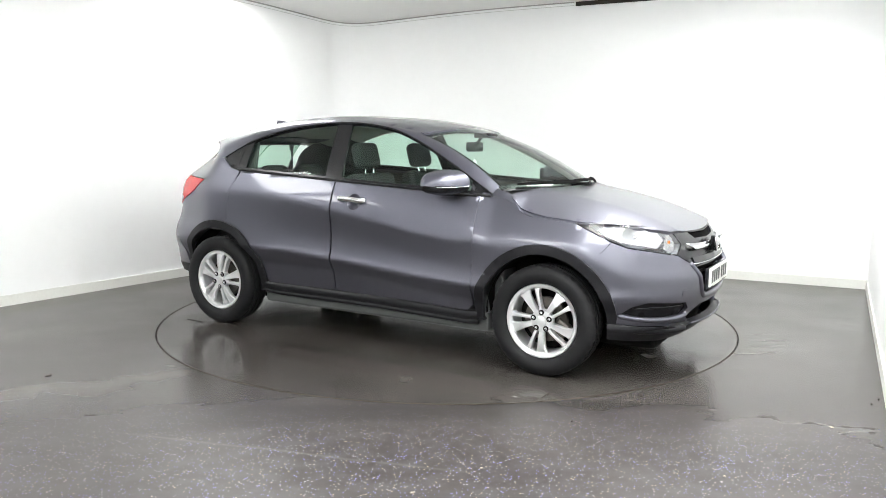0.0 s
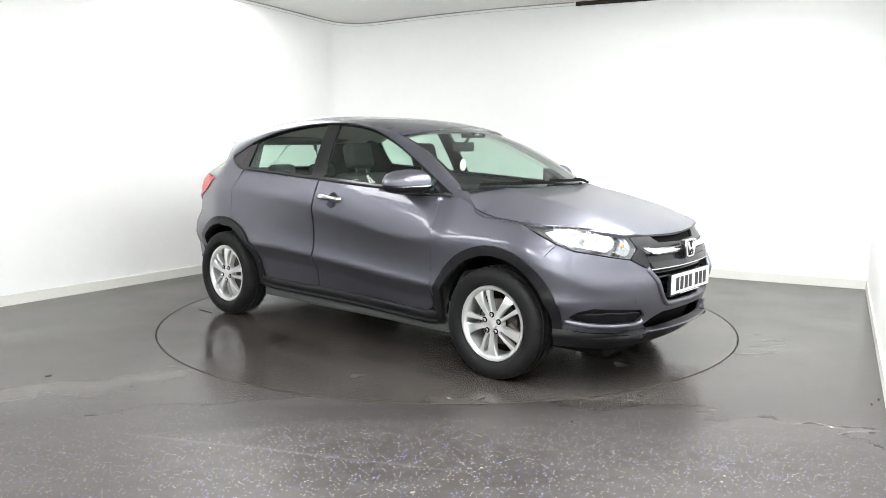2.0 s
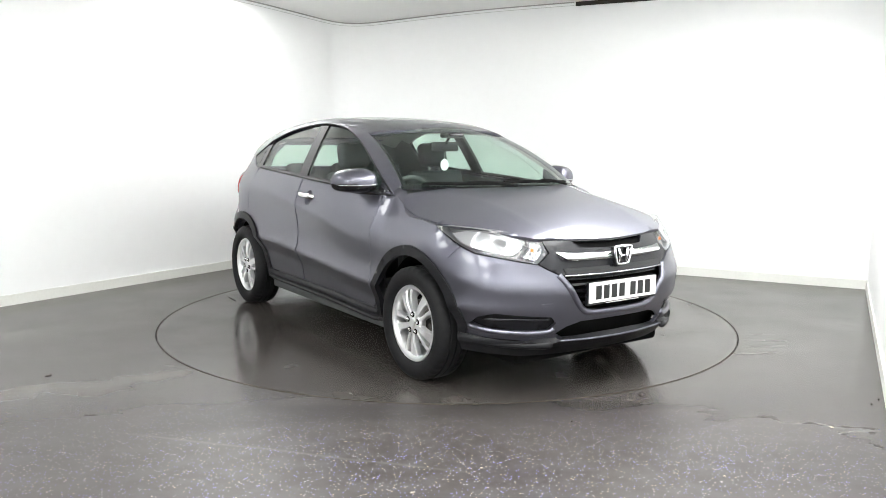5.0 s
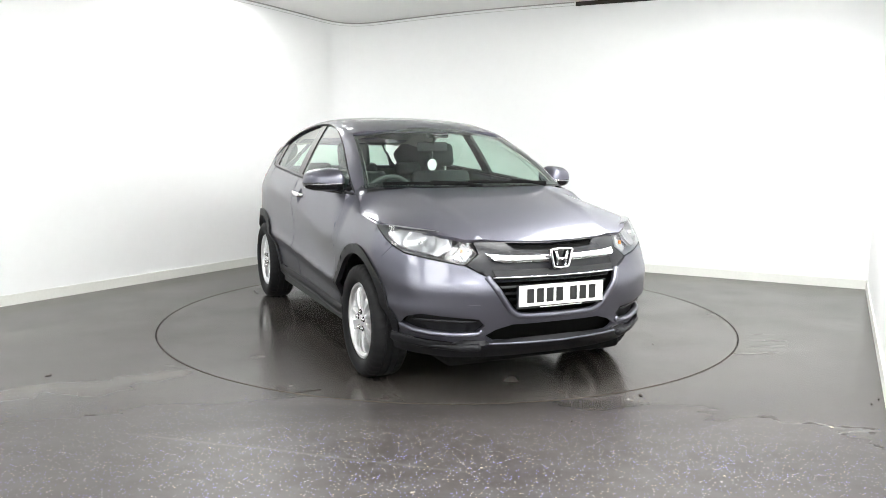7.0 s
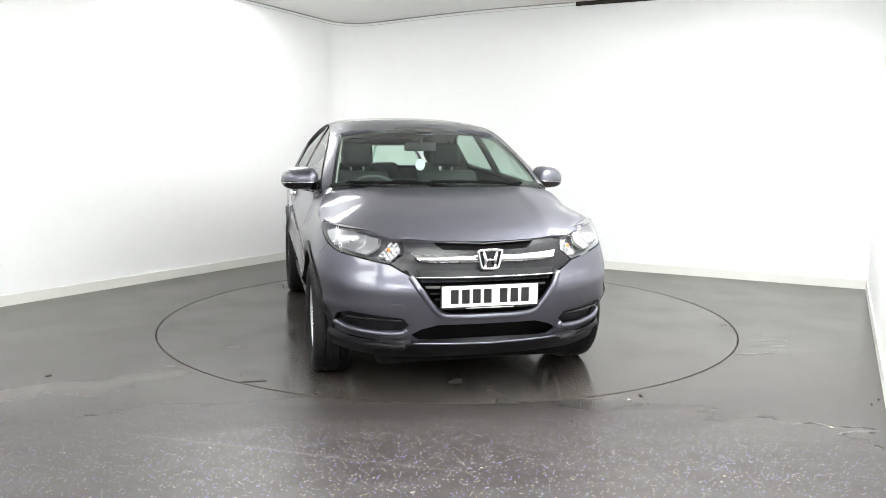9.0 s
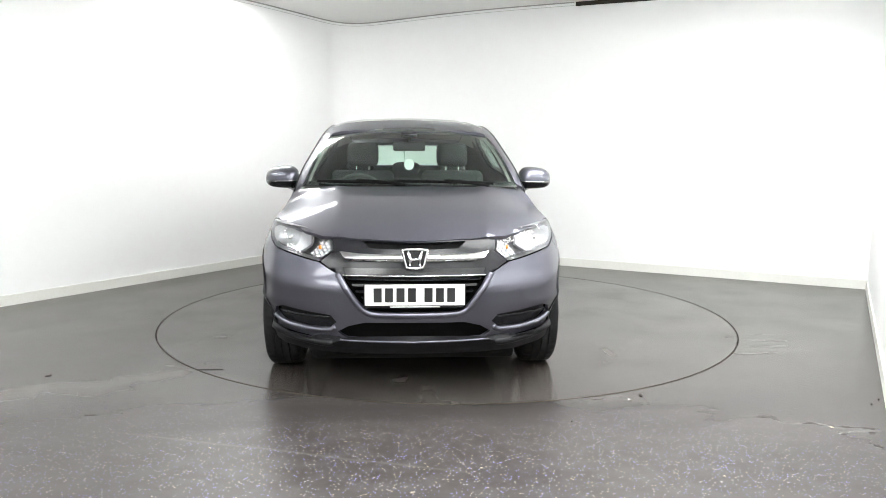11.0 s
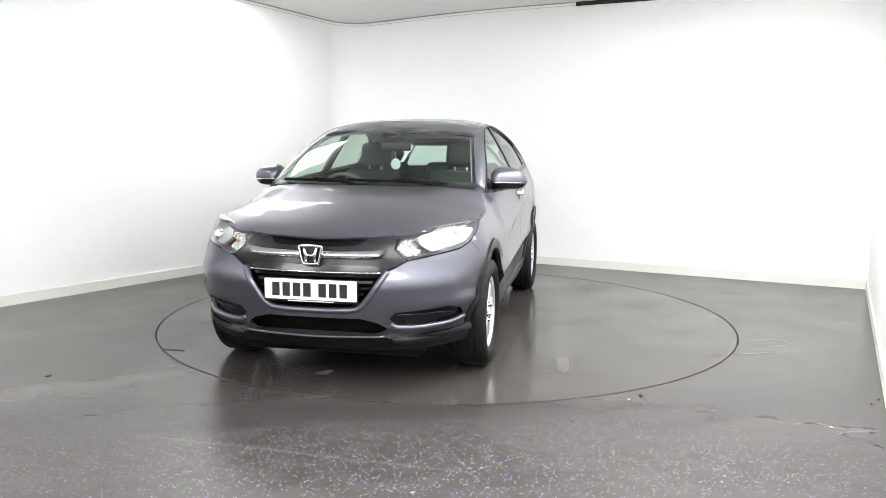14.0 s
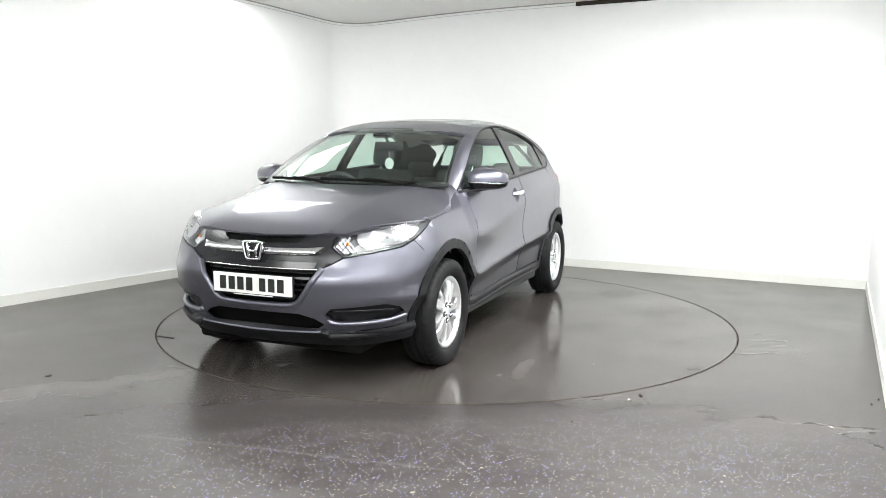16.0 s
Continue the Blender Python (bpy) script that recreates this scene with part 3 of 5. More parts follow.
def flat_fill(poly, h, holes=()):
    """Triangles that fill an outline less its holes; the points come back with them."""
    from mathutils.geometry import delaunay_2d_cdt
    loops = [dense(poly, h)] + [dense(q, h) for q in holes]
    P0 = loops[0]
    lo, hi = P0.min(0), P0.max(0)
    gx, gy = np.meshgrid(np.arange(lo[0] + h / 2, hi[0], h), np.arange(lo[1] + h / 2, hi[1], h))
    G = np.stack([gx.ravel(), gy.ravel()], -1)
    keep = inside(G, P0)
    for q in loops[1:]:
        keep &= ~inside(G, q)
    G = G[keep]
    edge = np.vstack(loops)
    if len(G):
        near = np.array([np.min(((edge - g) ** 2).sum(1)) for g in G])
        G = G[near > (0.45 * h) ** 2]
    pts = [Vector(q) for q in np.vstack([edge, G])]
    es, o = [], 0
    for q in loops:
        n = len(q)
        es += [(o + i, o + (i + 1) % n) for i in range(n)]
        o += n
    vc, _, faces, _, _, _ = delaunay_2d_cdt(pts, es, [], 0, 1e-6)
    V = np.array([tuple(v) for v in vc])
    F = np.array([f for f in faces if len(f) == 3])
    C = V[F].mean(1)
    ok = inside(C, P0)
    for q in loops[1:]:
        ok &= ~inside(C, q)
    return V, F[ok], loops


def panel_data(poly, surf, h=0.03, holes=(), rim=0.012, gap=0.0016):
    poly = shrink(dense(poly, h), gap)
    holes = [shrink(dense(q, h), -gap) for q in holes]
    V, F, loops = flat_fill(poly, h, holes)

    def lift(Q):
        P = surf(Q[:, 0], Q[:, 1])
        e = 2e-3
        n = np.cross(surf(Q[:, 0] + e, Q[:, 1]) - surf(Q[:, 0] - e, Q[:, 1]), surf(Q[:, 0], Q[:, 1] + e) - surf(Q[:, 0], Q[:, 1] - e))
        n /= np.linalg.norm(n, axis=1)[:, None] + 1e-12
        mid_ = np.stack([np.clip(P[:, 0], -1.2, 1.0), P[:, 1] * 0, P[:, 2] * 0 + 0.65], -1)
        return P, n * np.sign((n * (P - mid_)).sum(1) + 1e-9)[:, None]
    P, N = lift(V)
    A = P[F]
    fl = (np.cross(A[:, 1] - A[:, 0], A[:, 2] - A[:, 0]) * N[F[:, 0]]).sum(1) < 0
    F[fl] = F[fl][:, ::-1]
    vs, fs = [tuple(q) for q in P], [tuple(q) for q in F]
    if rim:
        for q in loops:
            p, n = lift(q)
            o, k = len(vs), len(q)
            vs += [tuple(a) for a in p] + [tuple(a) for a in p - n * 0.3 * rim] + [tuple(a) for a in p - n * rim]
            for i in range(k):
                j = (i + 1) % k
                fs += [(o + i, o + j, o + k + j, o + k + i), (o + k + i, o + k + j, o + 2 * k + j, o + 2 * k + i)]
    return vs, fs


def panel(name, poly, surf, material, parent, label="", **kw):
    return part(name, panel_data(poly, surf, **kw), material, parent, label, smooth=True)


def flank(sg, off=0.0):
    """The flank by (x, z), on the side sg."""
    return lambda x, z: shell(sg * sx(x), z, off)


def skin(off=0.0):
    return lambda s, z: shell(s, z, off)


def arc(cx, cz, r, a0, a1, n=14):
    """Points of a circle about a wheel, in degrees."""
    return [(cx + r * math.cos(radians(a0 + (a1 - a0) * i / n)), cz + r * math.sin(radians(a0 + (a1 - a0) * i / n))) for i in range(n + 1)]


def mirror_y(data):
    return [(x, -y, z) for x, y, z in data[0]], [tuple(f)[::-1] for f in data[1]]


CAR = tagged(new("car"), "dark grey metallic compact crossover car on the turntable", "car")
FX, RX, HUB = 1.305, -1.305, 0.328
R_ARCH, R_CLAD = 0.396, 0.452

win_top = spline([(0.93, 1.05), (0.72, 1.175), (0.51, 1.285), (0.32, 1.375), (0.10, 1.448), (-0.2, 1.487), (-0.5, 1.482), (-0.84, 1.435), (-1.12, 1.352), (-1.32, 1.243)], 6)
fwin_top = [tuple(q) for q in win_top if q[0] > -0.25]
rwin_top = [tuple(q) for q in win_top if -1.09 < q[0] < -0.345]
twin_top = [tuple(q) for q in win_top if q[0] < -1.10]


def sill_z(x):
    return 0.352 - 0.03 * np.clip(x - 0.1, 0, 1)


for sg in (-1, 1):
    # doors
    front_edge = [(0.852, 1.0), (0.855, 0.90), (0.856, 0.75), (0.852, 0.60), (0.845, 0.48), (0.84, 0.37)]
    door = front_edge + [(0.80, float(sill_z(0.8))), (0.3, float(sill_z(0.3))), (-0.225, 0.352), (-0.225, 0.7), (-0.215, float(belt(-0.215)))]
    door += [(0.2, float(belt(0.2))), (0.6, float(belt(0.6))), (0.85, float(belt(0.85)))]
    grip = arc(-0.035, 0.968, 0.052, 0, 345, 23)
    d1 = panel("front_door", door, flank(sg), M_PAINT, CAR, h=0.02, holes=[grip], gap=0.001)
    rdoor = [(-0.225, float(belt(-0.225))), (-0.235, 0.7), (-0.235, 0.352), (-0.84, 0.352)] + arc(RX, HUB, R_CLAD, 6, 77, 10)
    rdoor += [(-1.19, 0.86), (-1.175, 1.0), (-1.135, 1.08), (-1.10, float(belt(-1.10))), (-0.7, float(belt(-0.7)))]
    d2 = panel("rear_door", rdoor, flank(sg), M_PAINT, CAR, h=0.02, gap=0.001)
    # wing
    wing = [(0.907, 0.37)] + front_edge[::-1][1:] + [(0.853, 1.036), (0.925, 1.038), (1.0, 1.03), (1.09, 1.0), (1.14, 0.955), (1.20, 0.935), (1.35, 0.922), (1.49, 0.908), (1.60, 0.862), (1.71, 0.813),
                                  (1.655, 0.755)] + arc(FX, HUB, R_CLAD, 48, 175, 16)
    panel("front_wing", wing[1:], flank(sg), M_PAINT, CAR)
    # the wing's painted cheek between the windscreen pillar and the bonnet
    vs, fs, K = [], [], 9
    for xo in np.linspace(0.855, 1.49, 34):
        k = min((xo - 0.855) / 0.30, 1.0)
        a = shell(sg * sx(xo), float(np.interp(xo, [0.85, 0.925, 1.0, 1.09, 1.14, 1.20, 1.35, 1.49], [1.036, 1.038, 1.03, 1.0, 0.955, 0.935, 0.922, 0.908])))
        xb = 0.90 + 0.265 * k if k < 1 else xo + 0.01
        b = hood_top(np.array(xb), np.array(sg * np.interp(k, [0, 0.35, 1], [0.70, 0.69, 0.77])))
        b = b + np.array([0, 0, 0.012 * (1 - k) - 0.006])
        w = np.linalg.norm(a - b)
        for j in range(K):
            t = j / (K - 1)
            vs.append(tuple(a * (1 - t) + b * t + np.array([0, sg * 0.6, 0.8]) * w * 0.10 * (1 - k * k) * 4 * t * (1 - t)))
    for i in range(33):
        for j in range(K - 1):
            f = (i * K + j, (i + 1) * K + j, (i + 1) * K + j + 1, i * K + j + 1)
            fs.append(f if sg < 0 else f[::-1])
    part("wing_cheek", (vs, fs), M_PAINT, CAR, smooth=True)
    # rear quarter with the pillar behind the doors
    quarter = [(-1.135, 1.08), (-1.175, 1.0), (-1.19, 0.86)] + arc(RX, HUB, R_CLAD, 77, 165, 12) + [(-1.80, 0.52), (-1.90, 0.70), (-1.95, 0.86), (-1.62, 0.98), (-1.50, 1.075),
                                                     (-1.78, 1.09), (-1.94, 1.10), (-1.78, 1.22), (-1.62, 1.322)] + [(-1.46, 1.26), (-1.33, 1.235), (-1.22, 1.165), (-1.12, 1.142)]
    panel("rear_quarter", quarter, flank(sg), M_PAINT, CAR)
    # lamp at the rear corner
    lamp = [(-1.50, 1.075), (-1.62, 0.98), (-1.95, 0.86), (-2.06, 0.90), (-2.07, 1.03), (-1.94, 1.095), (-1.78, 1.088)]
    panel("tail_lamp", lamp, flank(sg, 0.006), M_RED, CAR, "red tail lamp")
    panel("reversing_lens", [(-1.80, 0.93), (-1.95, 0.872), (-2.05, 0.91), (-1.97, 0.95)], flank(sg, 0.010), M_REFL, CAR, "pale lens of the tail lamp")
    # cladding round the arches
    front_ring = [(1.752, 0.345)] + arc(FX, HUB, R_CLAD, 8, 180, 22) + [(0.855, 0.285), (0.925, 0.285)] + arc(FX, HUB, R_ARCH, 184, 2, 22) + [(1.69, 0.345)]
    panel("front_arch_trim", front_ring, flank(sg, 0.010), M_CLAD, CAR, "black plastic wheel arch trim", gap=0.0, rim=0.03)
    rear_ring = [(-1.755, 0.35)] + arc(RX, HUB, R_CLAD, 178, 0, 22) + [(-0.86, 0.285), (-0.920, 0.285)] + arc(RX, HUB, R_ARCH, -4, 180, 22) + [(-1.70, 0.34)]
    panel("rear_arch_trim", rear_ring, flank(sg, 0.016), M_CLAD, CAR, "black plastic wheel arch trim", gap=0.0, rim=0.03)
    # sill: a rounded black beam along the foot of the doors
    vs, fs = [], []
    xs = np.linspace(-0.87, 0.875, 40)
    prof = [(0.000, 0.003), (-0.008, 0.012), (-0.020, 0.016), (-0.036, 0.016), (-0.048, 0.008), (-0.056, 0.002), (-0.062, 0.010), (-0.074, 0.010), (-0.086, -0.004), (-0.094, -0.05), (-0.096, -0.16)]
    for x in xs:
        zs = float(sill_z(x)) + 0.012 * max(0, (abs(x) - 0.78)) * 10
        base = shell(sg * sx(x), zs)
        for dz, dy in prof:
            vs.append((x, base[1] + sg * dy, zs - 0.002 + dz))
    k = len(prof)
    for i in range(len(xs) - 1):
        for j in range(k - 1):
            f = (i * k + j, i * k + j + 1, (i + 1) * k + j + 1, (i + 1) * k + j)
            fs.append(f if sg < 0 else f[::-1])
    part("sill_trim", (vs, fs), M_CLAD, CAR, "black plastic sill trim", smooth=True)
    # window panes
    fw = [(0.80, float(belt(0.8)) + 0.014)] + [q for q in fwin_top if q[0] < 0.80][0:] + [(-0.252, 1.480), (-0.19, float(belt(-0.19)) + 0.014)]
    rw = [(-0.308, float(belt(-0.308)) + 0.014)] + [(-0.352, 1.475)] + rwin_top[1:] + [(-1.095, 1.352), (-1.083, float(belt(-1.083)) + 0.014)]
    tw = [(-1.15, 1.178), (-1.14, 1.30), (-1.18, 1.292), (-1.285, 1.236), (-1.215, 1.20)]
    panel("front_window", shrink(dense(fw, 0.03), 0.002), flank(sg, -0.010), M_GLASS, CAR, "green-tinted door glass", gap=0, rim=0)
    panel("rear_window", shrink(dense(rw, 0.03), 0.002), flank(sg, -0.010), M_GLASS, CAR, "green-tinted door glass", gap=0, rim=0)
    panel("quarter_window", tw, flank(sg, -0.002), M_BLACK, CAR, "small dark quarter pane", gap=0.004, rim=0.006)
    # window frames, pillars and the black strip along the waist
    hole_f, hole_r = shrink(dense(fw, 0.03), 0.010), shrink(dense(rw, 0.03), 0.010)
    frame_out = [(0.93, float(belt(0.93)))] + [tuple(q) for q in win_top[1:]] + [(-1.30, 1.225), (-1.20, 1.165), (-1.10, float(belt(-1.10)))]
    panel("window_surround", shrink(dense(frame_out, 0.03), -0.004), flank(sg, -0.003), M_BLACK, CAR, "gloss black window surround and pillar", holes=[hole_f, hole_r], gap=0, rim=0.02, h=0.025)
    # roof side rail and windscreen pillar
    A = spline(win_top[::3].tolist() + [(-1.34, 1.238), (-1.46, 1.258), (-1.60, 1.318)], 4)
    vs, fs, K = [], [], 7
    for i, (x, z) in enumerate(A):
        a = shell(sg * sx(x), z, 0.004)
        if x > 0.30:
            v = np.clip((0.95 - x) / 0.64, 0, 1)
            b = screen(sg * 0.995, v)
        else:
            b = roof_top(np.array(x), np.array(sg * np.interp(x, [-1.75, -1.3, -0.5, 0.30], [0.525, 0.545, 0.565, 0.562])))
        n = np.array([0.35 if x > 0.3 else 0.0, sg * 0.75, 0.6])
        n /= np.linalg.norm(n)
        w = np.linalg.norm(a - b)
        for j in range(K):
            t = j / (K - 1)
            vs.append(a * (1 - t) + b * t + n * w * 0.085 * 4 * t * (1 - t))
    for i in range(len(A) - 1):
        for j in range(K - 1):
            f = (i * K + j, (i + 1) * K + j, (i + 1) * K + j + 1, i * K + j + 1)
            fs.append(f if sg > 0 else f[::-1])
    part("roof_rail", (vs, fs), M_PAINT, CAR, smooth=True)
    part("inner_rail_trim", ([tuple(np.array(v) * [1, 0.955, 0.985]) for v in vs], fs), M_LINING, CAR, "pale cabin pillar trim", smooth=True)
    # dark seal between the door frame and the pillar
    seam = [tuple(shell(sg * sx(x), z, 0.006)) for x, z in A if x > -1.15]
    part("door_seal", tube(seam, 0.005, 6), M_CLAD, CAR, "black rubber door seal", smooth=True)
    # black strip along the waist
    wl = [tuple(shell(sg * sx(x), float(belt(x)) + 0.004, 0.001)) for x in np.linspace(0.92, -1.12, 40)]
    part("waist_strip", tube(wl, 0.0085, 8), M_CLAD, CAR, "black strip along the waist", smooth=True)
    # inside of the doors
    inner = [(0.92, 0.30), (0.90, 1.03), (-1.5, 1.12), (-1.75, 1.0), (-1.7, 0.75), (-0.9, 0.75), (-0.85, 0.30)]
    panel("door_lining", inner, flank(sg, -0.07), M_TRIM, CAR, "dark door lining", gap=0, rim=0, h=0.08)
    inner = [(-0.98, 1.10), (-1.07, 1.345), (-1.16, 1.375), (-1.55, 1.34), (-1.70, 1.25), (-1.85, 1.1), (-1.9, 0.7), (-1.2, 0.7)]
    panel("quarter_lining", inner, flank(sg, -0.05), M_TRIM, CAR, "dark lining of the rear pillar", gap=0, rim=0, h=0.06)
    # door handle
    hy = float(shell(sg * sx(-0.05), 0.985)[1])
    path = [(-0.165, hy + sg * 0.004, 0.985), (-0.14, hy + sg * 0.026, 0.987), (-0.05, hy + sg * 0.036, 0.985), (0.03, hy + sg * 0.028, 0.981), (0.055, hy + sg * 0.004, 0.980)]
    vsh, fsh = tube(spline(path, 5), 0.012, 10)
    vsh = [(v[0], v[1], 0.984 + (v[2] - 0.984) * 1.5) for v in vsh]
    part("handle", (vsh, fsh), M_CHROME, d1, "chrome door handle", smooth=True)
    panel("handle_recess", grip, lambda x, z, sg=sg: shell(sg * sx(x), z, -0.022 * np.clip(1 - ((x + 0.035) ** 2 + (z - 0.968) ** 2) / 0.0027, 0, 1) ** 0.6), M_PAINT, d1, gap=-0.002, rim=0, h=0.012)
    # wheel arch liners
    for cx in (FX, RX):
        data = lathe([(0.40, 0.0), (0.40, 0.30), (0.05, 0.30)], 28, a0=radians(-10), a1=radians(190))
        data = ([(x + cx, sg * (0.55 + (0.30 - y) * 0.72), z + HUB) for x, y, z in data[0]], data[1])
        part("arch_liner", data, M_CAVITY, CAR, "black wheel arch liner")

# ---- nose ----
tip_y, tip_z = 0.525, 0.728


def Y(*pts):
    return [(float(sy(y)), z) for y, z in pts]


def X(*pts):
    return [(float(sx(x)), z) for x, z in pts]


grille_open = Y((0.0, 0.668), (0.37, 0.668), (0.40, 0.660), (0.30, 0.530), (0.262, 0.492), (0.21, 0.474), (0.0, 0.470))
cut = grille_open[1:]
fog = X((1.775, 0.408), (1.83, 0.452), (1.90, 0.474)) + Y((0.60, 0.462), (0.455, 0.450), (0.425, 0.415), (0.47, 0.378), (0.60, 0.374)) + X((1.88, 0.386))
intake = Y((0.0, 0.418), (0.27, 0.416), (0.36, 0.392), (0.42, 0.358), (0.37, 0.326), (0.0, 0.318))
bumper_half = X((1.59, 0.69), (1.655, 0.755), (1.71, 0.813)) + X((1.80, 0.782)) + Y((0.70, 0.760), (0.61, 0.742), (tip_y, tip_z)) + Y((0.46, 0.694), (0.402, 0.668)) + cut[1:-1] + Y((0.0, 0.470))
low_half = Y((0.0, 0.310), (0.40, 0.318), (0.43, 0.305), (0.52, 0.312), (0.62, 0.325)) + X((1.88, 0.335), (1.78, 0.345), (1.735, 0.35)) + [(float(sx(a)), b) for a, b in arc(FX, HUB, R_CLAD, 5, 48, 10)]
bumper = bumper_half + [(-a, b) for a, b in bumper_half[::-1][1:]] + [(-a, b) for a, b in low_half[::-1][:-1]] + low_half
fog_r = [(-a, b) for a, b in fog[::-1]]
panel("front_bumper", bumper, skin(), M_PAINT, CAR, holes=[fog, fog_r, intake + [(-a, b) for a, b in intake[::-1][1:-1]]], h=0.025, rim=0.02)

# tow-eye cover
panel("tow_cover", Y((-0.51, 0.492), (-0.45, 0.492), (-0.45, 0.528), (-0.51, 0.528)), skin(0.0022), M_PAINT, CAR, gap=0, rim=0.006, h=0.02)
# lower lip in black, standing forward under the bumper
lip_half = Y((0.0, 0.312), (0.40, 0.320), (0.43, 0.307), (0.52, 0.314), (0.62, 0.327)) + X((1.88, 0.337), (1.78, 0.347), (1.70, 0.35))
lip_low = X((1.70, 0.255), (1.80, 0.25), (1.90, 0.24)) + Y((0.60, 0.225), (0.42, 0.225), (0.0, 0.228))
lip = lip_half + lip_low + [(-a, b) for a, b in lip_low[::-1][1:]] + [(-a, b) for a, b in lip_half[::-1][:-1]]


def lip_surf(s, z):
    return shell(s, z, 0.012 + 0.02 * np.exp(-((z - 0.318) / 0.018) ** 2))


panel("lower_lip", lip, lip_surf, M_CLAD, CAR, "black plastic lower lip", gap=0.0, rim=0.04, h=0.02)
# a slim bright tube draws the highlight line along the dark lip
lip_line = []
for q in np.linspace(-0.40, 0.40, 30):
    s_ = float(sy(q))
    lip_line.append(tuple(shell(s_, 0.316 + 0.006 * (abs(q) / 0.4), 0.034)))
part("lip_highlight", tube(lip_line, 0.006), M_PAINT, CAR, "paint-coloured tube drawn as the highlight on the lower lip", smooth=True)

for sg in (-1, 1):
    way = spline(X((1.72, 0.318), (1.80, 0.312), (1.90, 0.306)) + Y((0.62, 0.302), (0.52, 0.298), (0.44, 0.300)), 6)
    k = len(way)
    outs = np.interp(np.arange(k) / (k - 1), [0, 0.4, 0.8, 1], [-0.002, 0.006, 0.024, 0.032])
    rad = [float(q) for q in np.interp(np.arange(k) / (k - 1), [0, 0.3, 0.9, 0.97, 1], [0.010, 0.017, 0.022, 0.019, 0.008])]
    part("lip_winglet", tube([tuple(shell(sg * a, b, float(o))) for (a, b), o in zip(way, outs)], rad, 12), M_CLAD, CAR, "rounded black end of the lower lip", smooth=True)

# dark cavity behind the openings
cav = Y((0.0, 0.70), (0.45, 0.70)) + X((1.75, 0.5), (1.72, 0.28)) + Y((0.0, 0.27))
panel("bumper_core", cav + [(-a, b) for a, b in cav[::-1][1:-1]], skin(-0.075), M_CAVITY, CAR, "black space behind the grille", gap=0, rim=0, h=0.05)
for sg in (-1, 1):
    f = [(sg * a, b) for a, b in fog]
    panel("fog_recess", f, skin(-0.03), M_CLAD, CAR, "black fog lamp recess", gap=-0.002, rim=0)
    blade = [tuple(shell(sg * float(np.interp(k, [0, 1], [fog[4][0], fog[1][0] - 0.02])), 0.437 + 0.004 * k, -0.012)) for k in np.linspace(0, 1, 16)]
    part("fog_blade", tube(blade, [0.003] + [0.006] * 14 + [0.003]), M_GUN, CAR, "slim blade across the recess", smooth=True)
    ed = spline([(a, b - 0.004) for a, b in (X((1.755, 0.402)) + X((1.88, 0.380)) + Y((0.60, 0.368), (0.47, 0.371), (0.432, 0.392)))], 8)
    edge_pts = [tuple(shell(sg * a, b, -0.001)) for a, b in ed]
    part("fog_surround", tube(edge_pts, [0.004] + [0.016] * (len(ed) - 2) + [0.004], 12), M_PAINT, CAR, "raised painted edge under the recess", smooth=True)

# upper grille shield between the lamps
shield_half = Y((0.0, 0.836), (0.30, 0.846), (0.49, 0.862), (0.455, 0.785), (tip_y - 0.004, tip_z + 0.004), (0.46, 0.697), (0.402, 0.670), (0.37, 0.672), (0.33, 0.70), (0.0, 0.705))
slot_half = Y((0.0, 0.829), (0.295, 0.838), (0.245, 0.806), (0.0, 0.797))
panel("grille_shield", shield_half + [(-a, b) for a, b in shield_half[::-1][1:-1]], skin(-0.004), M_GUN, CAR, "dark grey gloss grille shield",
      holes=[slot_half + [(-a, b) for a, b in slot_half[::-1][1:-1]]], h=0.022, rim=0.02)
panel("slot_back", Y((-0.33, 0.85), (0.33, 0.85), (0.28, 0.78), (-0.28, 0.78)), skin(-0.03), M_CAVITY, CAR, "black air slot", gap=0, rim=0)
# hood of the grille: a thick black bar under the chrome
for zc_, hh, out, wid, mt in ((0.686, 0.020, 0.004, 0.385, M_BLACK), (0.648, 0.007, -0.03, 0.37, M_BLACK), (0.615, 0.006, -0.04, 0.34, M_BLACK), (0.580, 0.006, -0.04, 0.32, M_BLACK), (0.548, 0.006, -0.04, 0.29, M_BLACK), (0.512, 0.006, -0.035, 0.26, M_BLACK)):
    sl = Y((-wid, zc_ + hh), (wid, zc_ + hh), (wid - hh, zc_ - hh), (-wid + hh, zc_ - hh))
    panel("grille_slat", sl, skin(out), mt, CAR, "black grille slat", gap=0, rim=0.03, h=0.03)
part("grille_highlight", tube([tuple(shell(float(sy(q)), 0.668, 0.006)) for q in np.linspace(-0.385, 0.385, 28)], 0.004), M_CHROME, CAR, "thin bright line on the grille bar", smooth=True)
# painted frame round the lower grille
u_path = spline(Y((0.415, 0.672), (0.36, 0.60), (0.312, 0.53), (0.27, 0.484), (0.21, 0.463), (0.0, 0.459), (-0.21, 0.463), (-0.27, 0.484), (-0.312, 0.53), (-0.36, 0.60), (-0.415, 0.672)), 8)
part("grille_frame", tube([tuple(shell(a, b, -0.006)) for a, b in u_path], 0.018, 14), M_PAINT, CAR, "raised painted frame round the grille", smooth=True)
# chrome wing
wing_half = Y((0.0, 0.776), (0.12, 0.776), (0.33, 0.781), (0.418, 0.789), (0.365, 0.752), (0.32, 0.744), (0.12, 0.742), (0.0, 0.742))


def chrome_surf(s, z):
    return shell(s, z, 0.008 + 0.022 * np.exp(-((z - 0.762) / 0.014) ** 2))


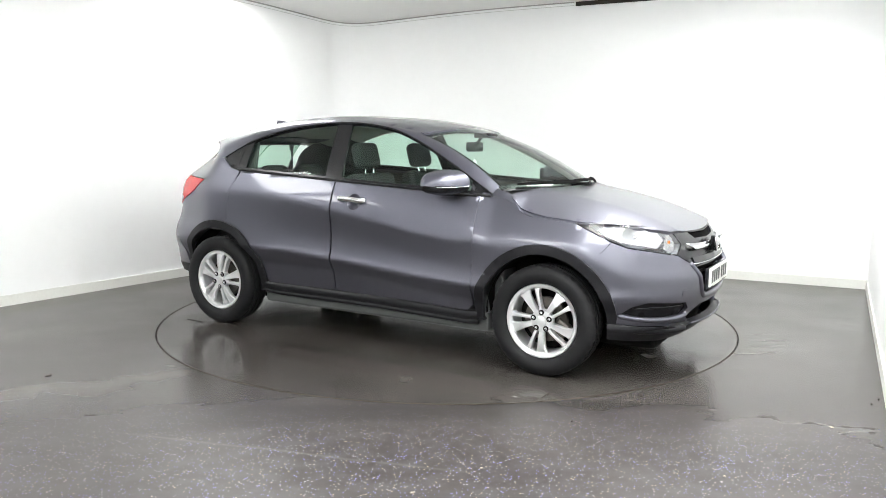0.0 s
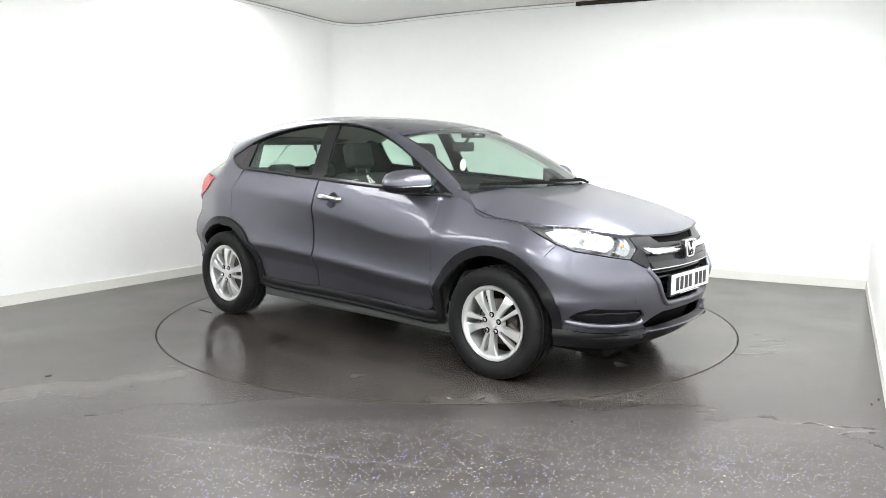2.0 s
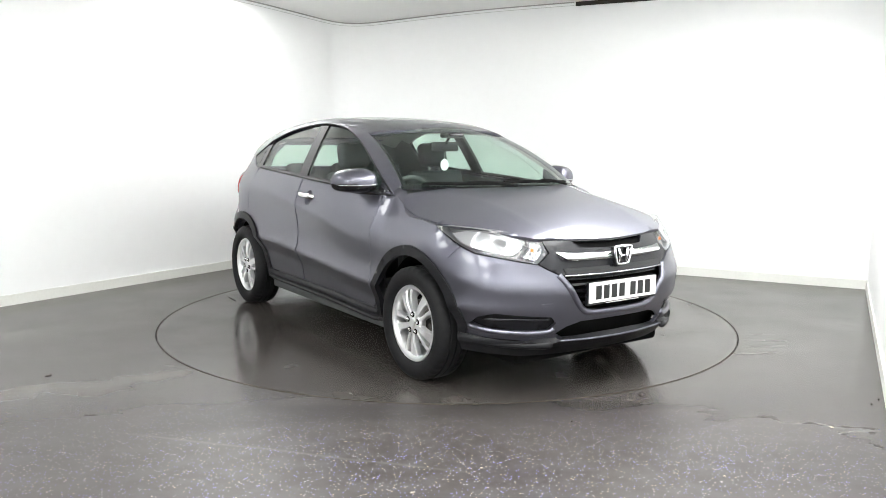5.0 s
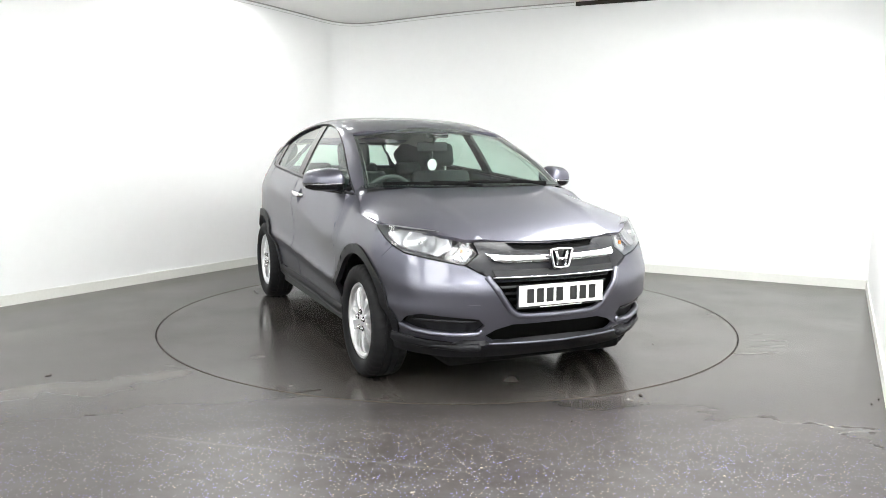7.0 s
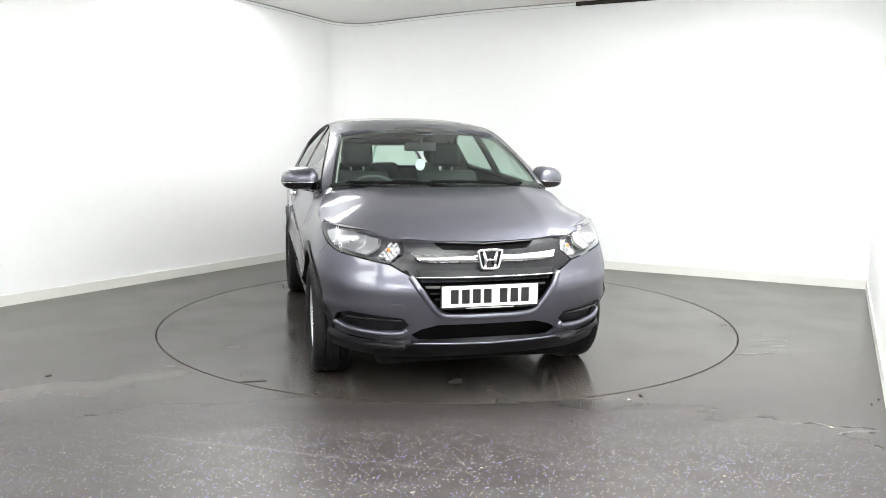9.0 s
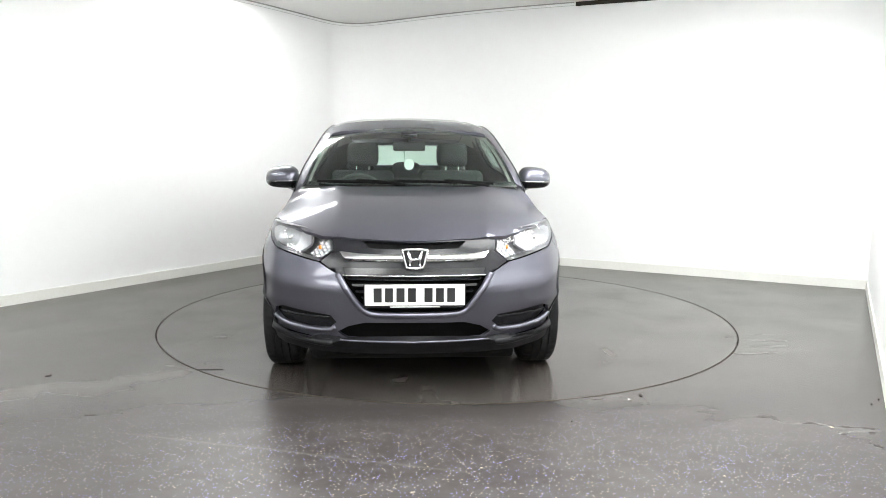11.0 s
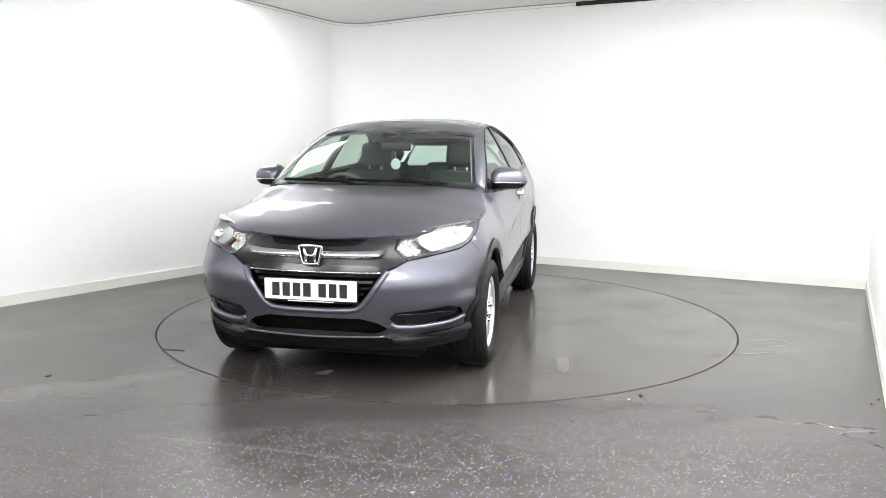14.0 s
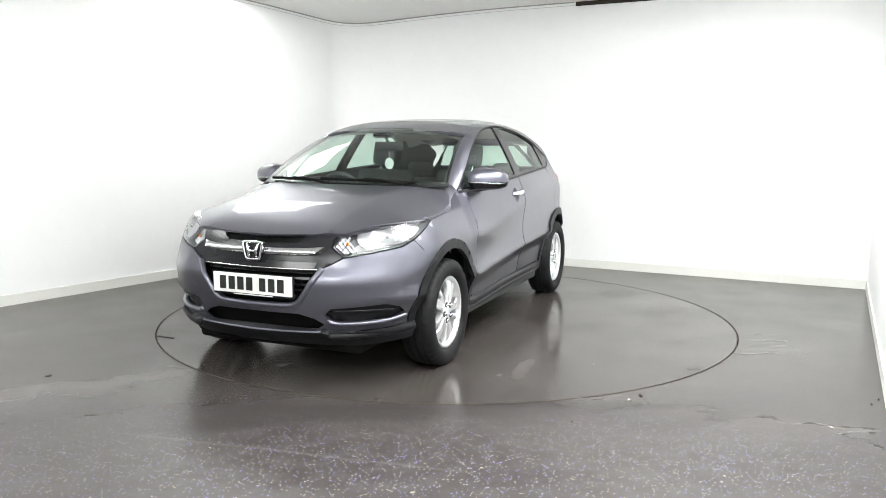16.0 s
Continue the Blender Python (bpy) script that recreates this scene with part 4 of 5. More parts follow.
panel("chrome_wing", wing_half + [(-a, b) for a, b in wing_half[::-1][1:-1]], chrome_surf, M_CHROME, CAR, "chrome bar across the grille", gap=0, rim=0.02, h=0.012)
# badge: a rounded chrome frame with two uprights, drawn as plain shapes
badge_x = 2.098
bm = bmesh.new()
ring_pts = spline([(-0.058, 0.045), (0.0, 0.049), (0.058, 0.045), (0.062, 0.03), (0.046, -0.036), (0.036, -0.046), (0.0, -0.049), (-0.036, -0.046), (-0.046, -0.036), (-0.062, 0.03)], 5, closed=True)
path = [(badge_x + 0.012 - 0.09 * (b * b), a, 0.760 + b) for a, b in ring_pts]
badge = part("badge", tube(path + [path[0], path[1]], 0.0075, 8), M_CHROME, CAR, "chrome badge frame", smooth=True)
panel("badge_back", [(a, b + 0.760) for a, b in ring_pts], lambda a, b: np.stack([badge_x + 0 * a, a, b], -1), M_BLACK, badge, gap=0, rim=0.02, h=0.02)
for sgn in (-1, 1):
    part("badge_upright", tube([(badge_x + 0.01, sgn * 0.036, 0.798), (badge_x + 0.016, sgn * 0.024, 0.762), (badge_x + 0.01, sgn * 0.026, 0.724)], [0.009, 0.010, 0.008], 8), M_CHROME, badge, smooth=True)
part("badge_tie", tube([(badge_x + 0.012, -0.022, 0.757), (badge_x + 0.012, 0.022, 0.757)], 0.0075, 8), M_CHROME, badge, smooth=True)

# number plate with plain bars
PX, PZ = 2.126, 0.573
plate = part("number_plate", rbox(PX - 0.008, PX, -0.26, 0.26, PZ - 0.0555, PZ + 0.0555, 0.003), M_PLATE, CAR, "white number plate with dark bars")
part("plate_holder", rbox(PX - 0.03, PX - 0.0085, -0.265, 0.265, PZ - 0.068, PZ + 0.058, 0.003), M_BLACK, CAR, "black plate holder")
y0 = -0.218 + 0.05
for k in range(7):
    wdt = 0.05
    part("plate_bar", rbox(PX + 0.0005, PX + 0.0015, y0 - wdt + 0.004, y0 - 0.004, PZ - 0.037, PZ + 0.037), M_INK, plate)
    y0 += 0.059 if k != 3 else 0.086
part("plate_footer", rbox(PX - 0.0083, PX - 0.0075, -0.13, 0.13, PZ - 0.066, PZ - 0.060), M_PLATE, plate)

# ---- head lamps ----
for sg in (-1, 1):
    hl = X((1.485, 0.907), (1.60, 0.864), (1.71, 0.816), (1.80, 0.785)) + Y((0.70, 0.763), (0.61, 0.745), (tip_y, tip_z + 0.003), (0.462, 0.784), (0.498, 0.862), (0.60, 0.884), (0.70, 0.898)) + X((1.70, 0.912), (1.60, 0.915))
    hl = [(sg * a, b) for a, b in hl]
    lamp = panel("headlamp", hl, skin(0.001), M_LENS, CAR, "clear glossy headlamp lens", gap=0.002, rim=0.004)
    part("lamp_housing", panel_data(hl, skin(-0.06), gap=-0.004, rim=0), M_BEZEL, lamp, "satin lamp housing", smooth=True)
    bez = shrink(dense(hl, 0.02), 0.002)
    vsb, fsb = [], []
    for a, b in bez:
        vsb += [tuple(shell(a, b, -0.003)), tuple(shell(a, b, -0.075))]
    nb = len(bez)
    fsb = [(2 * i, 2 * ((i + 1) % nb), 2 * ((i + 1) % nb) + 1, 2 * i + 1) for i in range(nb)]
    part("lamp_wall", (vsb, fsb), M_REFL, lamp, "bright lamp side wall")
    main = [(sg * a, b) for a, b in X((1.63, 0.875), (1.70, 0.834), (1.80, 0.803)) + Y((0.70, 0.782), (0.655, 0.773), (0.60, 0.815), (0.625, 0.868), (0.70, 0.880)) + X((1.72, 0.893))]
    ind = [(sg * a, b) for a, b in Y((0.60, 0.762), (0.53, 0.745), (0.478, 0.785), (0.508, 0.850), (0.575, 0.862), (0.555, 0.815))]
    cx_, cz_ = float(np.mean([q[0] for q in main])), float(np.mean([q[1] for q in main]))

    def bowl(s, z, cx_=cx_, cz_=cz_):
        d2 = ((s - cx_) / 0.10) ** 2 + ((z - cz_) / 0.055) ** 2
        return shell(s, z, -0.058 + 0.04 * np.clip(d2, 0, 1.2))

    panel("reflector", main, bowl, M_REFL, lamp, "chromed headlamp reflector", gap=0, rim=0.02, h=0.012)
    rimpts = spline(main, 4, closed=True)
    part("reflector_edge", tube([tuple(shell(a, b, -0.016)) for a, b in list(rimpts) + [rimpts[0]]], 0.005, 6), M_BEZEL, lamp, "dark edge of the reflector", smooth=True)
    c = shell(cx_, cz_, -0.03)
    part("bulb_cap", rbox(-0.012, 0.012, -0.012, 0.012, -0.012, 0.012, 0.006, 3, Matrix.Translation(tuple(c))), M_CHROME, lamp, "bulb shield", smooth=True)

    def facets(s, z):
        return shell(s, z, -0.030 + 0.007 * np.sin(s * 190) * np.sin(z * 190))

    panel("indicator_reflector", ind, facets, M_REFL, lamp, "faceted indicator reflector", gap=0, rim=0.02, h=0.006)
    ca = shell(sg * float(sy(0.545)), 0.80, -0.018)
    part("amber_bulb", rbox(-0.006, 0.006, -0.008, 0.008, -0.010, 0.010, 0.004, 3, Matrix.Translation(tuple(ca))), M_AMBER, lamp, "amber indicator bulb", smooth=True)

# ---- bonnet, scuttle, screen, roof, tail ----
hood_half = [(1.175, 0.0), (1.165, 0.25), (1.12, 0.50), (1.035, 0.70), (1.06, 0.750), (1.13, 0.782), (1.30, 0.800), (1.45, 0.797), (1.52, 0.785), (1.62, 0.748), (1.75, 0.675), (1.86, 0.590), (1.94, 0.49), (1.985, 0.30), (2.005, 0.12), (2.008, 0.0)]
panel("bonnet", hood_half + [(a, -b) for a, b in hood_half[::-1][1:-1]], hood_top, M_PAINT, CAR, gap=0.003, rim=0.02, h=0.03)
cowl = [(1.30, 0.0), (1.22, 0.5), (1.10, 0.72), (0.93, 0.755), (0.88, 0.70), (1.0, 0.55), (1.12, 0.0)]
panel("scuttle", cowl + [(a, -b) for a, b in cowl[::-1][1:-1]], lambda x, y: hood_top(x, y) - np.array([0, 0, 0.022]), M_CLAD, CAR, "black scuttle panel below the windscreen", gap=0, rim=0)
scr = [(-1, 0), (1, 0), (1, 1), (-1, 1)]
part("windscreen", panel_data(scr, screen, gap=0, rim=0, h=0.06), M_SCREEN, CAR, "clear windscreen with a green tint", smooth=True)


def band(a0, a1, v0, v1, off):
    return panel_data([(a0, v0), (a1, v0), (a1, v1), (a0, v1)], lambda a, v: screen(a, v) - np.array([off, 0, off]), gap=0, rim=0, h=0.05)


part("screen_band", band(-1, 1, 0.93, 1.03, 0.003), M_BLACK, CAR, "black band along the screen's head", smooth=True)
part("screen_foot", band(-1, 1, -0.02, 0.055, 0.003), M_BLACK, CAR, "black band along the screen's foot", smooth=True)
for sg in (-1, 1):
    part("screen_side", band(sg * 0.965 if sg > 0 else -1.005, 1.005 if sg > 0 else -0.965, 0, 1, 0.003), M_BLACK, CAR, "black edge of the screen", smooth=True)
roof_half = [(0.425, 0.0), (0.40, 0.3), (0.335, 0.562), (-0.5, 0.567), (-1.3, 0.547), (-1.52, 0.53), (-1.60, 0.47), (-1.635, 0.3), (-1.645, 0.0)]
panel("roof", roof_half + [(a, -b) for a, b in roof_half[::-1][1:-1]], roof_top, M_PAINT, CAR, gap=0.0, rim=0.02, h=0.035)
part("headlining", panel_data([(0.36, -0.55), (0.36, 0.55), (-1.6, 0.5), (-1.6, -0.5)], lambda x, y: roof_top(x, y) - np.array([0, 0, 0.04]), gap=0, rim=0, h=0.08), M_LINING, CAR, "pale cloth headlining", smooth=True)
# spoiler lip under the roof's tail
vs, fs = [], []
ys = np.linspace(-0.50, 0.50, 25)
for yy in ys:
    xe = -1.645 + 0.09 * (abs(yy) / 0.5) ** 3
    for xx, dz in ((xe + 0.25, -0.004), (xe + 0.01, -0.003), (xe - 0.004, -0.012), (xe + 0.002, -0.034), (xe + 0.10, -0.055), (xe + 0.25, -0.06)):
        q = roof_top(np.array(xx), np.array(yy))
        vs.append((q[0], q[1], q[2] + dz))
for i in range(len(ys) - 1):
    for j in range(5):
        fs.append((i * 6 + j, i * 6 + j + 1, (i + 1) * 6 + j + 1, (i + 1) * 6 + j))
part("roof_spoiler", (vs, fs), M_PAINT, CAR, smooth=True)
# shark fin
bm = bmesh.new()
lo = [bm.verts.new(q) for q in ((-1.46, -0.03, 1.46), (-1.46, 0.03, 1.46), (-1.27, 0.02, 1.488), (-1.27, -0.02, 1.488))]
hi = [bm.verts.new(q) for q in ((-1.455, -0.006, 1.53), (-1.455, 0.006, 1.53), (-1.40, 0.005, 1.527), (-1.40, -0.005, 1.527))]
for q in (hi, [lo[0], lo[1], hi[1], hi[0]], [lo[1], lo[2], hi[2], hi[1]], [lo[2], lo[3], hi[3], hi[2]], [lo[3], lo[0], hi[0], hi[3]]):
    bm.faces.new(q)
part("roof_fin", bm, M_PAINT, CAR, "shark-fin aerial")
# tailgate and rear bumper
gate = [(float(sx(-2.0)), 0.62)] + [(float(sx(-2.0)), 0.87), (float(sx(-2.07)), 0.90), (float(sx(-2.08)), 1.03), (float(sx(-1.99)), 1.10)]
panel("tailgate", gate + [(2 * S_END - a, b) for a, b in gate[::-1]], skin(), M_PAINT, CAR, h=0.04)
rb = [(float(sx(-1.765)), 0.40), (float(sx(-1.80)), 0.52), (float(sx(-1.90)), 0.70), (float(sx(-1.95)), 0.86), (float(sx(-2.0)), 0.86), (float(sx(-2.0)), 0.62)]
rbl = [(2 * S_END - a, b) for a, b in rb[::-1]]
panel("rear_bumper", rb + rbl, skin(0.003), M_PAINT, CAR, h=0.04)
rb2 = [(float(sx(-1.75)), 0.33), (float(sx(-1.765)), 0.40)]
panel("rear_lower_bumper", rb2 + [(2 * S_END - a, b) for a, b in rb2[::-1]], skin(0.008), M_CLAD, CAR, "black lower rear bumper", h=0.04)
rgw = [(float(sx(-1.93)), 1.10), (float(sx(-1.93)), 1.40)]
hole = shrink(dense([(float(sx(-2.02)), 1.135), (float(sx(-2.0)), 1.335), (2 * S_END - float(sx(-2.0)), 1.335), (2 * S_END - float(sx(-2.02)), 1.135)], 0.04), 0.0)
panel("tailgate_frame", rgw + [(2 * S_END - a, b) for a, b in rgw[::-1]], skin(), M_PAINT, CAR, holes=[hole], h=0.04)
panel("rear_screen", hole, skin(-0.006), M_GLASS, CAR, "green-tinted rear screen", gap=0, rim=0, h=0.05)

tl = [(float(sx(-1.55)), 0.68), (float(sx(-1.55)), 1.10)]
panel("rear_lining", tl + [(2 * S_END - a, b) for a, b in tl[::-1]], skin(-0.05), M_TRIM, CAR, "dark boot lining", gap=0, rim=0, h=0.06)
# ---- mirrors and wipers ----
for sg in (-1, 1):
    vs, fs = [], []
    n1, n2 = 36, 22
    for i in range(n1):
        a = 2 * math.pi * i / n1
        for j in range(n2 + 1):
            t = -1 + 2 * j / n2
            r_ = (1 - abs(t) ** 3.4) ** 0.5
            cy, cz = math.cos(a), math.sin(a)
            e_ = (abs(cy) ** 2.6 + abs(cz) ** 2.6) ** (-1 / 2.6)
            up = cz * e_ * r_
            vs.append((0.640 - 0.045 * t + (0.135 if cy > 0 else 0.080) * cy * e_ * r_ * (1 - 0.12 * t), sg * (0.872 + 0.122 * t), 1.103 + (0.088 if up > 0 else 0.060) * up * (1 - 0.10 * t) - 0.004 * t))
    for i in range(n1):
        for j in range(n2):
            f = (i * (n2 + 1) + j, i * (n2 + 1) + j + 1, ((i + 1) % n1) * (n2 + 1) + j + 1, ((i + 1) % n1) * (n2 + 1) + j)
            fs.append(f if sg < 0 else f[::-1])
    up = [f for f in fs if sum(vs[k][2] for k in f) / 4 > 1.097]
    dn = [f for f in fs if sum(vs[k][2] for k in f) / 4 <= 1.097]
    mir = part("door_mirror", (vs, up), M_PAINT, CAR, "painted door mirror shell", smooth=True)
    part("mirror_base", (vs, dn), M_BLACK, mir, "black underside of the mirror", smooth=True)
    rimline = []
    for t in np.linspace(-0.9, 0.9, 15):
        rimline.append((0.643 - 0.045 * t + 0.135 * (1 - abs(t) ** 3.4) ** 0.5 * (1 - 0.12 * t), sg * (0.872 + 0.122 * t), 1.094 - 0.004 * t))
    part("indicator_strip", tube(rimline, 0.003, 8), M_CHROME, mir, "slim bright indicator strip", smooth=True)
    arm = [(0.58, 0.845, 1.062), (0.66, 0.805, 1.052), (0.76, 0.775, 1.044), (0.85, 0.760, 1.034)]
    vs2, fs2 = tube(spline([(x, sg * y, z) for x, y, z in arm], 5), [0.030] * 6 + [0.026] * 5 + [0.018] * 4 + [0.008], 12)
    part("mirror_arm", ([(v[0], v[1], 1.05 + (v[2] - 1.05) * 0.75) for v in vs2], fs2), M_BLACK, mir, "black mirror arm", smooth=True)
    part("mirror_glass", rbox(0.566, 0.571, sg * 0.865 - 0.08, sg * 0.865 + 0.08, 1.06, 1.165, 0.003), M_CHROME, mir, "mirror glass")
for a0, a1, v0, v1, piv in ((0.75, -0.15, 0.0, 0.02, 0.70), (-0.12, -0.86, -0.005, 0.025, -0.05)):
    line = [screen(a0 + (a1 - a0) * k / 10, v0 + (v1 - v0) * k / 10) + np.array([0.012, 0, 0.012]) for k in range(11)]
    part("wiper", tube([tuple(q) for q in line], 0.009, 6), M_CAVITY, CAR, "black wiper blade")
    q0 = screen(piv, -0.03) + np.array([0.02, 0, 0.012])
    part("wiper_arm", tube([tuple(q0), tuple((q0 + np.array(line[5])) / 2 + [0, 0, 0.012]), tuple(np.array(line[5]) + [0, 0, 0.01])], 0.009, 6), M_CAVITY, CAR, "black wiper arm")

# ---- underside and cabin ----
part("underbody", rbox(-1.95, 1.9, -0.56, 0.56, 0.17, 0.30, 0.03), M_CAVITY, CAR, "black underside")
part("cabin_floor", rbox(-0.9, 0.93, -0.78, 0.78, 0.20, 0.32, 0.02), M_TRIM, CAR, "dark cabin floor")
part("bulkhead", rbox(0.93, 1.0, -0.72, 0.72, 0.3, 1.03, 0.02), M_TRIM, CAR, "dark bulkhead")
part("boot_floor", rbox(-1.95, -0.9, -0.60, 0.60, 0.55, 0.72, 0.03), M_TRIM, CAR, "dark boot floor")
dash = rbox(0.52, 1.04, -0.68, 0.68, 0.72, 1.02, 0.05, 4)
part("dashboard", dash, M_TRIM, CAR, "black dashboard", smooth=True)
part("instrument_hood", rbox(0.50, 0.72, -0.52, -0.20, 0.98, 1.062, 0.035, 4), M_TRIM, CAR, "black instrument hood", smooth=True)
wheel_pts = [(0.47 + 0.06 * math.sin(a) * 1.0, -0.36 + 0.185 * math.cos(a), 0.955 + 0.17 * math.sin(a)) for a in np.linspace(0, 2 * math.pi, 40)]
sw = part("steering_wheel", tube(wheel_pts, 0.015, 10), M_TRIM, CAR, "black steering wheel", smooth=True)
part("steering_hub", rbox(0.46, 0.52, -0.43, -0.29, 0.91, 1.0, 0.02, 3), M_TRIM, sw, smooth=True)


def seat(y, x0, w, back, head):
    lean = pose(x0, y, 0.55, 0, -14, 0)
    s1 = part("seat_back", rbox(-0.07, 0.06, -w / 2, w / 2, 0.0, back, 0.05, 4, lean), M_FABRIC, CAR, "black fabric seat back", smooth=True)
    part("seat_cushion", rbox(x0 + 0.02, x0 + 0.53, y - w / 2, y + w / 2, 0.42, 0.60, 0.05, 4), M_FABRIC, s1, smooth=True)
    if head:
        for dy in ([0] if w < 0.7 else [-0.42, 0, 0.42]):
            part("headrest", rbox(-0.05, 0.05, dy - 0.125, dy + 0.125, back + 0.035, back + 0.035 + head, 0.045, 4, lean), M_FABRIC, s1, smooth=True)
            for k in ((-0.05, 0.05) if w < 0.7 else ()):
                part("headrest_post", tube([lean @ Vector((0, dy + k, back - 0.02)), lean @ Vector((0, dy + k, back + 0.06))], 0.007, 8), M_CHROME, s1, "chrome headrest post")


seat(-0.36, -0.12, 0.50, 0.60, 0.19)
seat(0.36, -0.12, 0.50, 0.60, 0.19)
seat(0.0, -0.98, 1.26, 0.50, 0.11)
rv = part("rear_view_mirror", rbox(0.39, 0.415, -0.115, 0.115, 1.295, 1.362, 0.012, 3), M_BLACK, CAR, "black rear-view mirror", smooth=True)
part("mirror_stem", tube([(0.405, 0, 1.34), (0.47, 0, 1.412)], 0.01, 8), M_BLACK, rv)
part("sensor_box", rbox(0.42, 0.56, -0.06, 0.06, 1.39, 1.425, 0.015, 3), M_BLACK, CAR, "black camera housing at the screen's head", smooth=True)
part("tag_string", tube([(0.405, 0, 1.30), (0.40, 0, 1.235)], 0.0015, 5), M_TAG, CAR, "string of the hanging tag")
tag = lathe([(0.0, 0.0), (0.034, 0.0), (0.036, 0.001), (0.034, 0.003), (0.0, 0.003)], 24)
part("hanging_tag", ([(0.40 + y, x, 1.20 + z * 1.15) for x, y, z in tag[0]], tag[1]), M_TAG, CAR, "round white hanging tag")

# ---- wheels: outer face towards -y, centred on the hub ----
def tyre_data():
    prof = [(0.205, 0.02), (0.214, -0.055), (0.227, -0.087), (0.246, -0.100), (0.275, -0.106), (0.300, -0.100), (0.318, -0.088)]
    tread = [(0.326, -0.074), (0.328, -0.05), (0.328, -0.046), (0.320, -0.044), (0.320, -0.036), (0.329, -0.034), (0.329, -0.004), (0.321, -0.002)]
    prof = prof + tread
    prof = prof + [(r_, 0.004 - (h_ + 0.0) - 0.0) for r_, h_ in prof[::-1]]
    prof = [(r_, h_) for r_, h_ in prof]
    vs, fs = lathe(prof, 120)
    k = len(prof)
    out = []
    for i, (x, y, z) in enumerate(vs):
        rr = math.hypot(x, z)
        f = 0.984 if (i // k) % 3 == 0 and rr > 0.314 and abs(y) > 0.045 else 1.0
        out.append((x * f, y, z * f))
    return out, fs


def spoke_data():
    """A broad blade and, past a narrow slot, a slim one, running from hub to rim."""
    vs, fs = [], []
    radii = (0.045, 0.062, 0.085, 0.105, 0.13, 0.155, 0.178, 0.198)
    broad = ((-18, 18), (-15, 15), (-12, 12), (-10.5, 10.5), (-9.8, 9.8), (-9.5, 9.5), (-9.8, 9.8), (-12, 12))
    slim = ((-44, -20), (-40, -22), (-36, -22), (-33, -22), (-31, -21.5), (-29.5, -20.5), (-29, -20), (-31, -19))
    for blade, sink in ((broad, 0.0), (slim, 0.005)):
        o = len(vs)
        for i, (rr, (a0, a1)) in enumerate(zip(radii, blade)):
            t = i / (len(radii) - 1)
            y = -0.078 + 0.012 * (1 - t) - 0.006 * math.sin(math.pi * t) + 0.018 * t ** 3 + sink * math.sin(math.pi * t)
            for k, dy in ((0, 0.005), (0.09, -0.003), (0.5, -0.0055 if sink else -0.001), (0.91, -0.003), (1, 0.005), (0.9, 0.035), (0.1, 0.035)):
                a = radians(90 + a0 + (a1 - a0) * k)
                vs.append((rr * math.cos(a), y + dy, rr * math.sin(a)))
        for i in range(len(radii) - 1):
            for k in range(7):
                fs.append((o + i * 7 + k, o + (i + 1) * 7 + k, o + (i + 1) * 7 + (k + 1) % 7, o + i * 7 + (k + 1) % 7))
    return vs, fs


def wheel(cx, sg, phase):
    base = pose(cx, sg * 0.765, HUB, 0, 0, 0 if sg < 0 else 180) @ pose(0, 0, 0, 0, phase, 0)
    return base


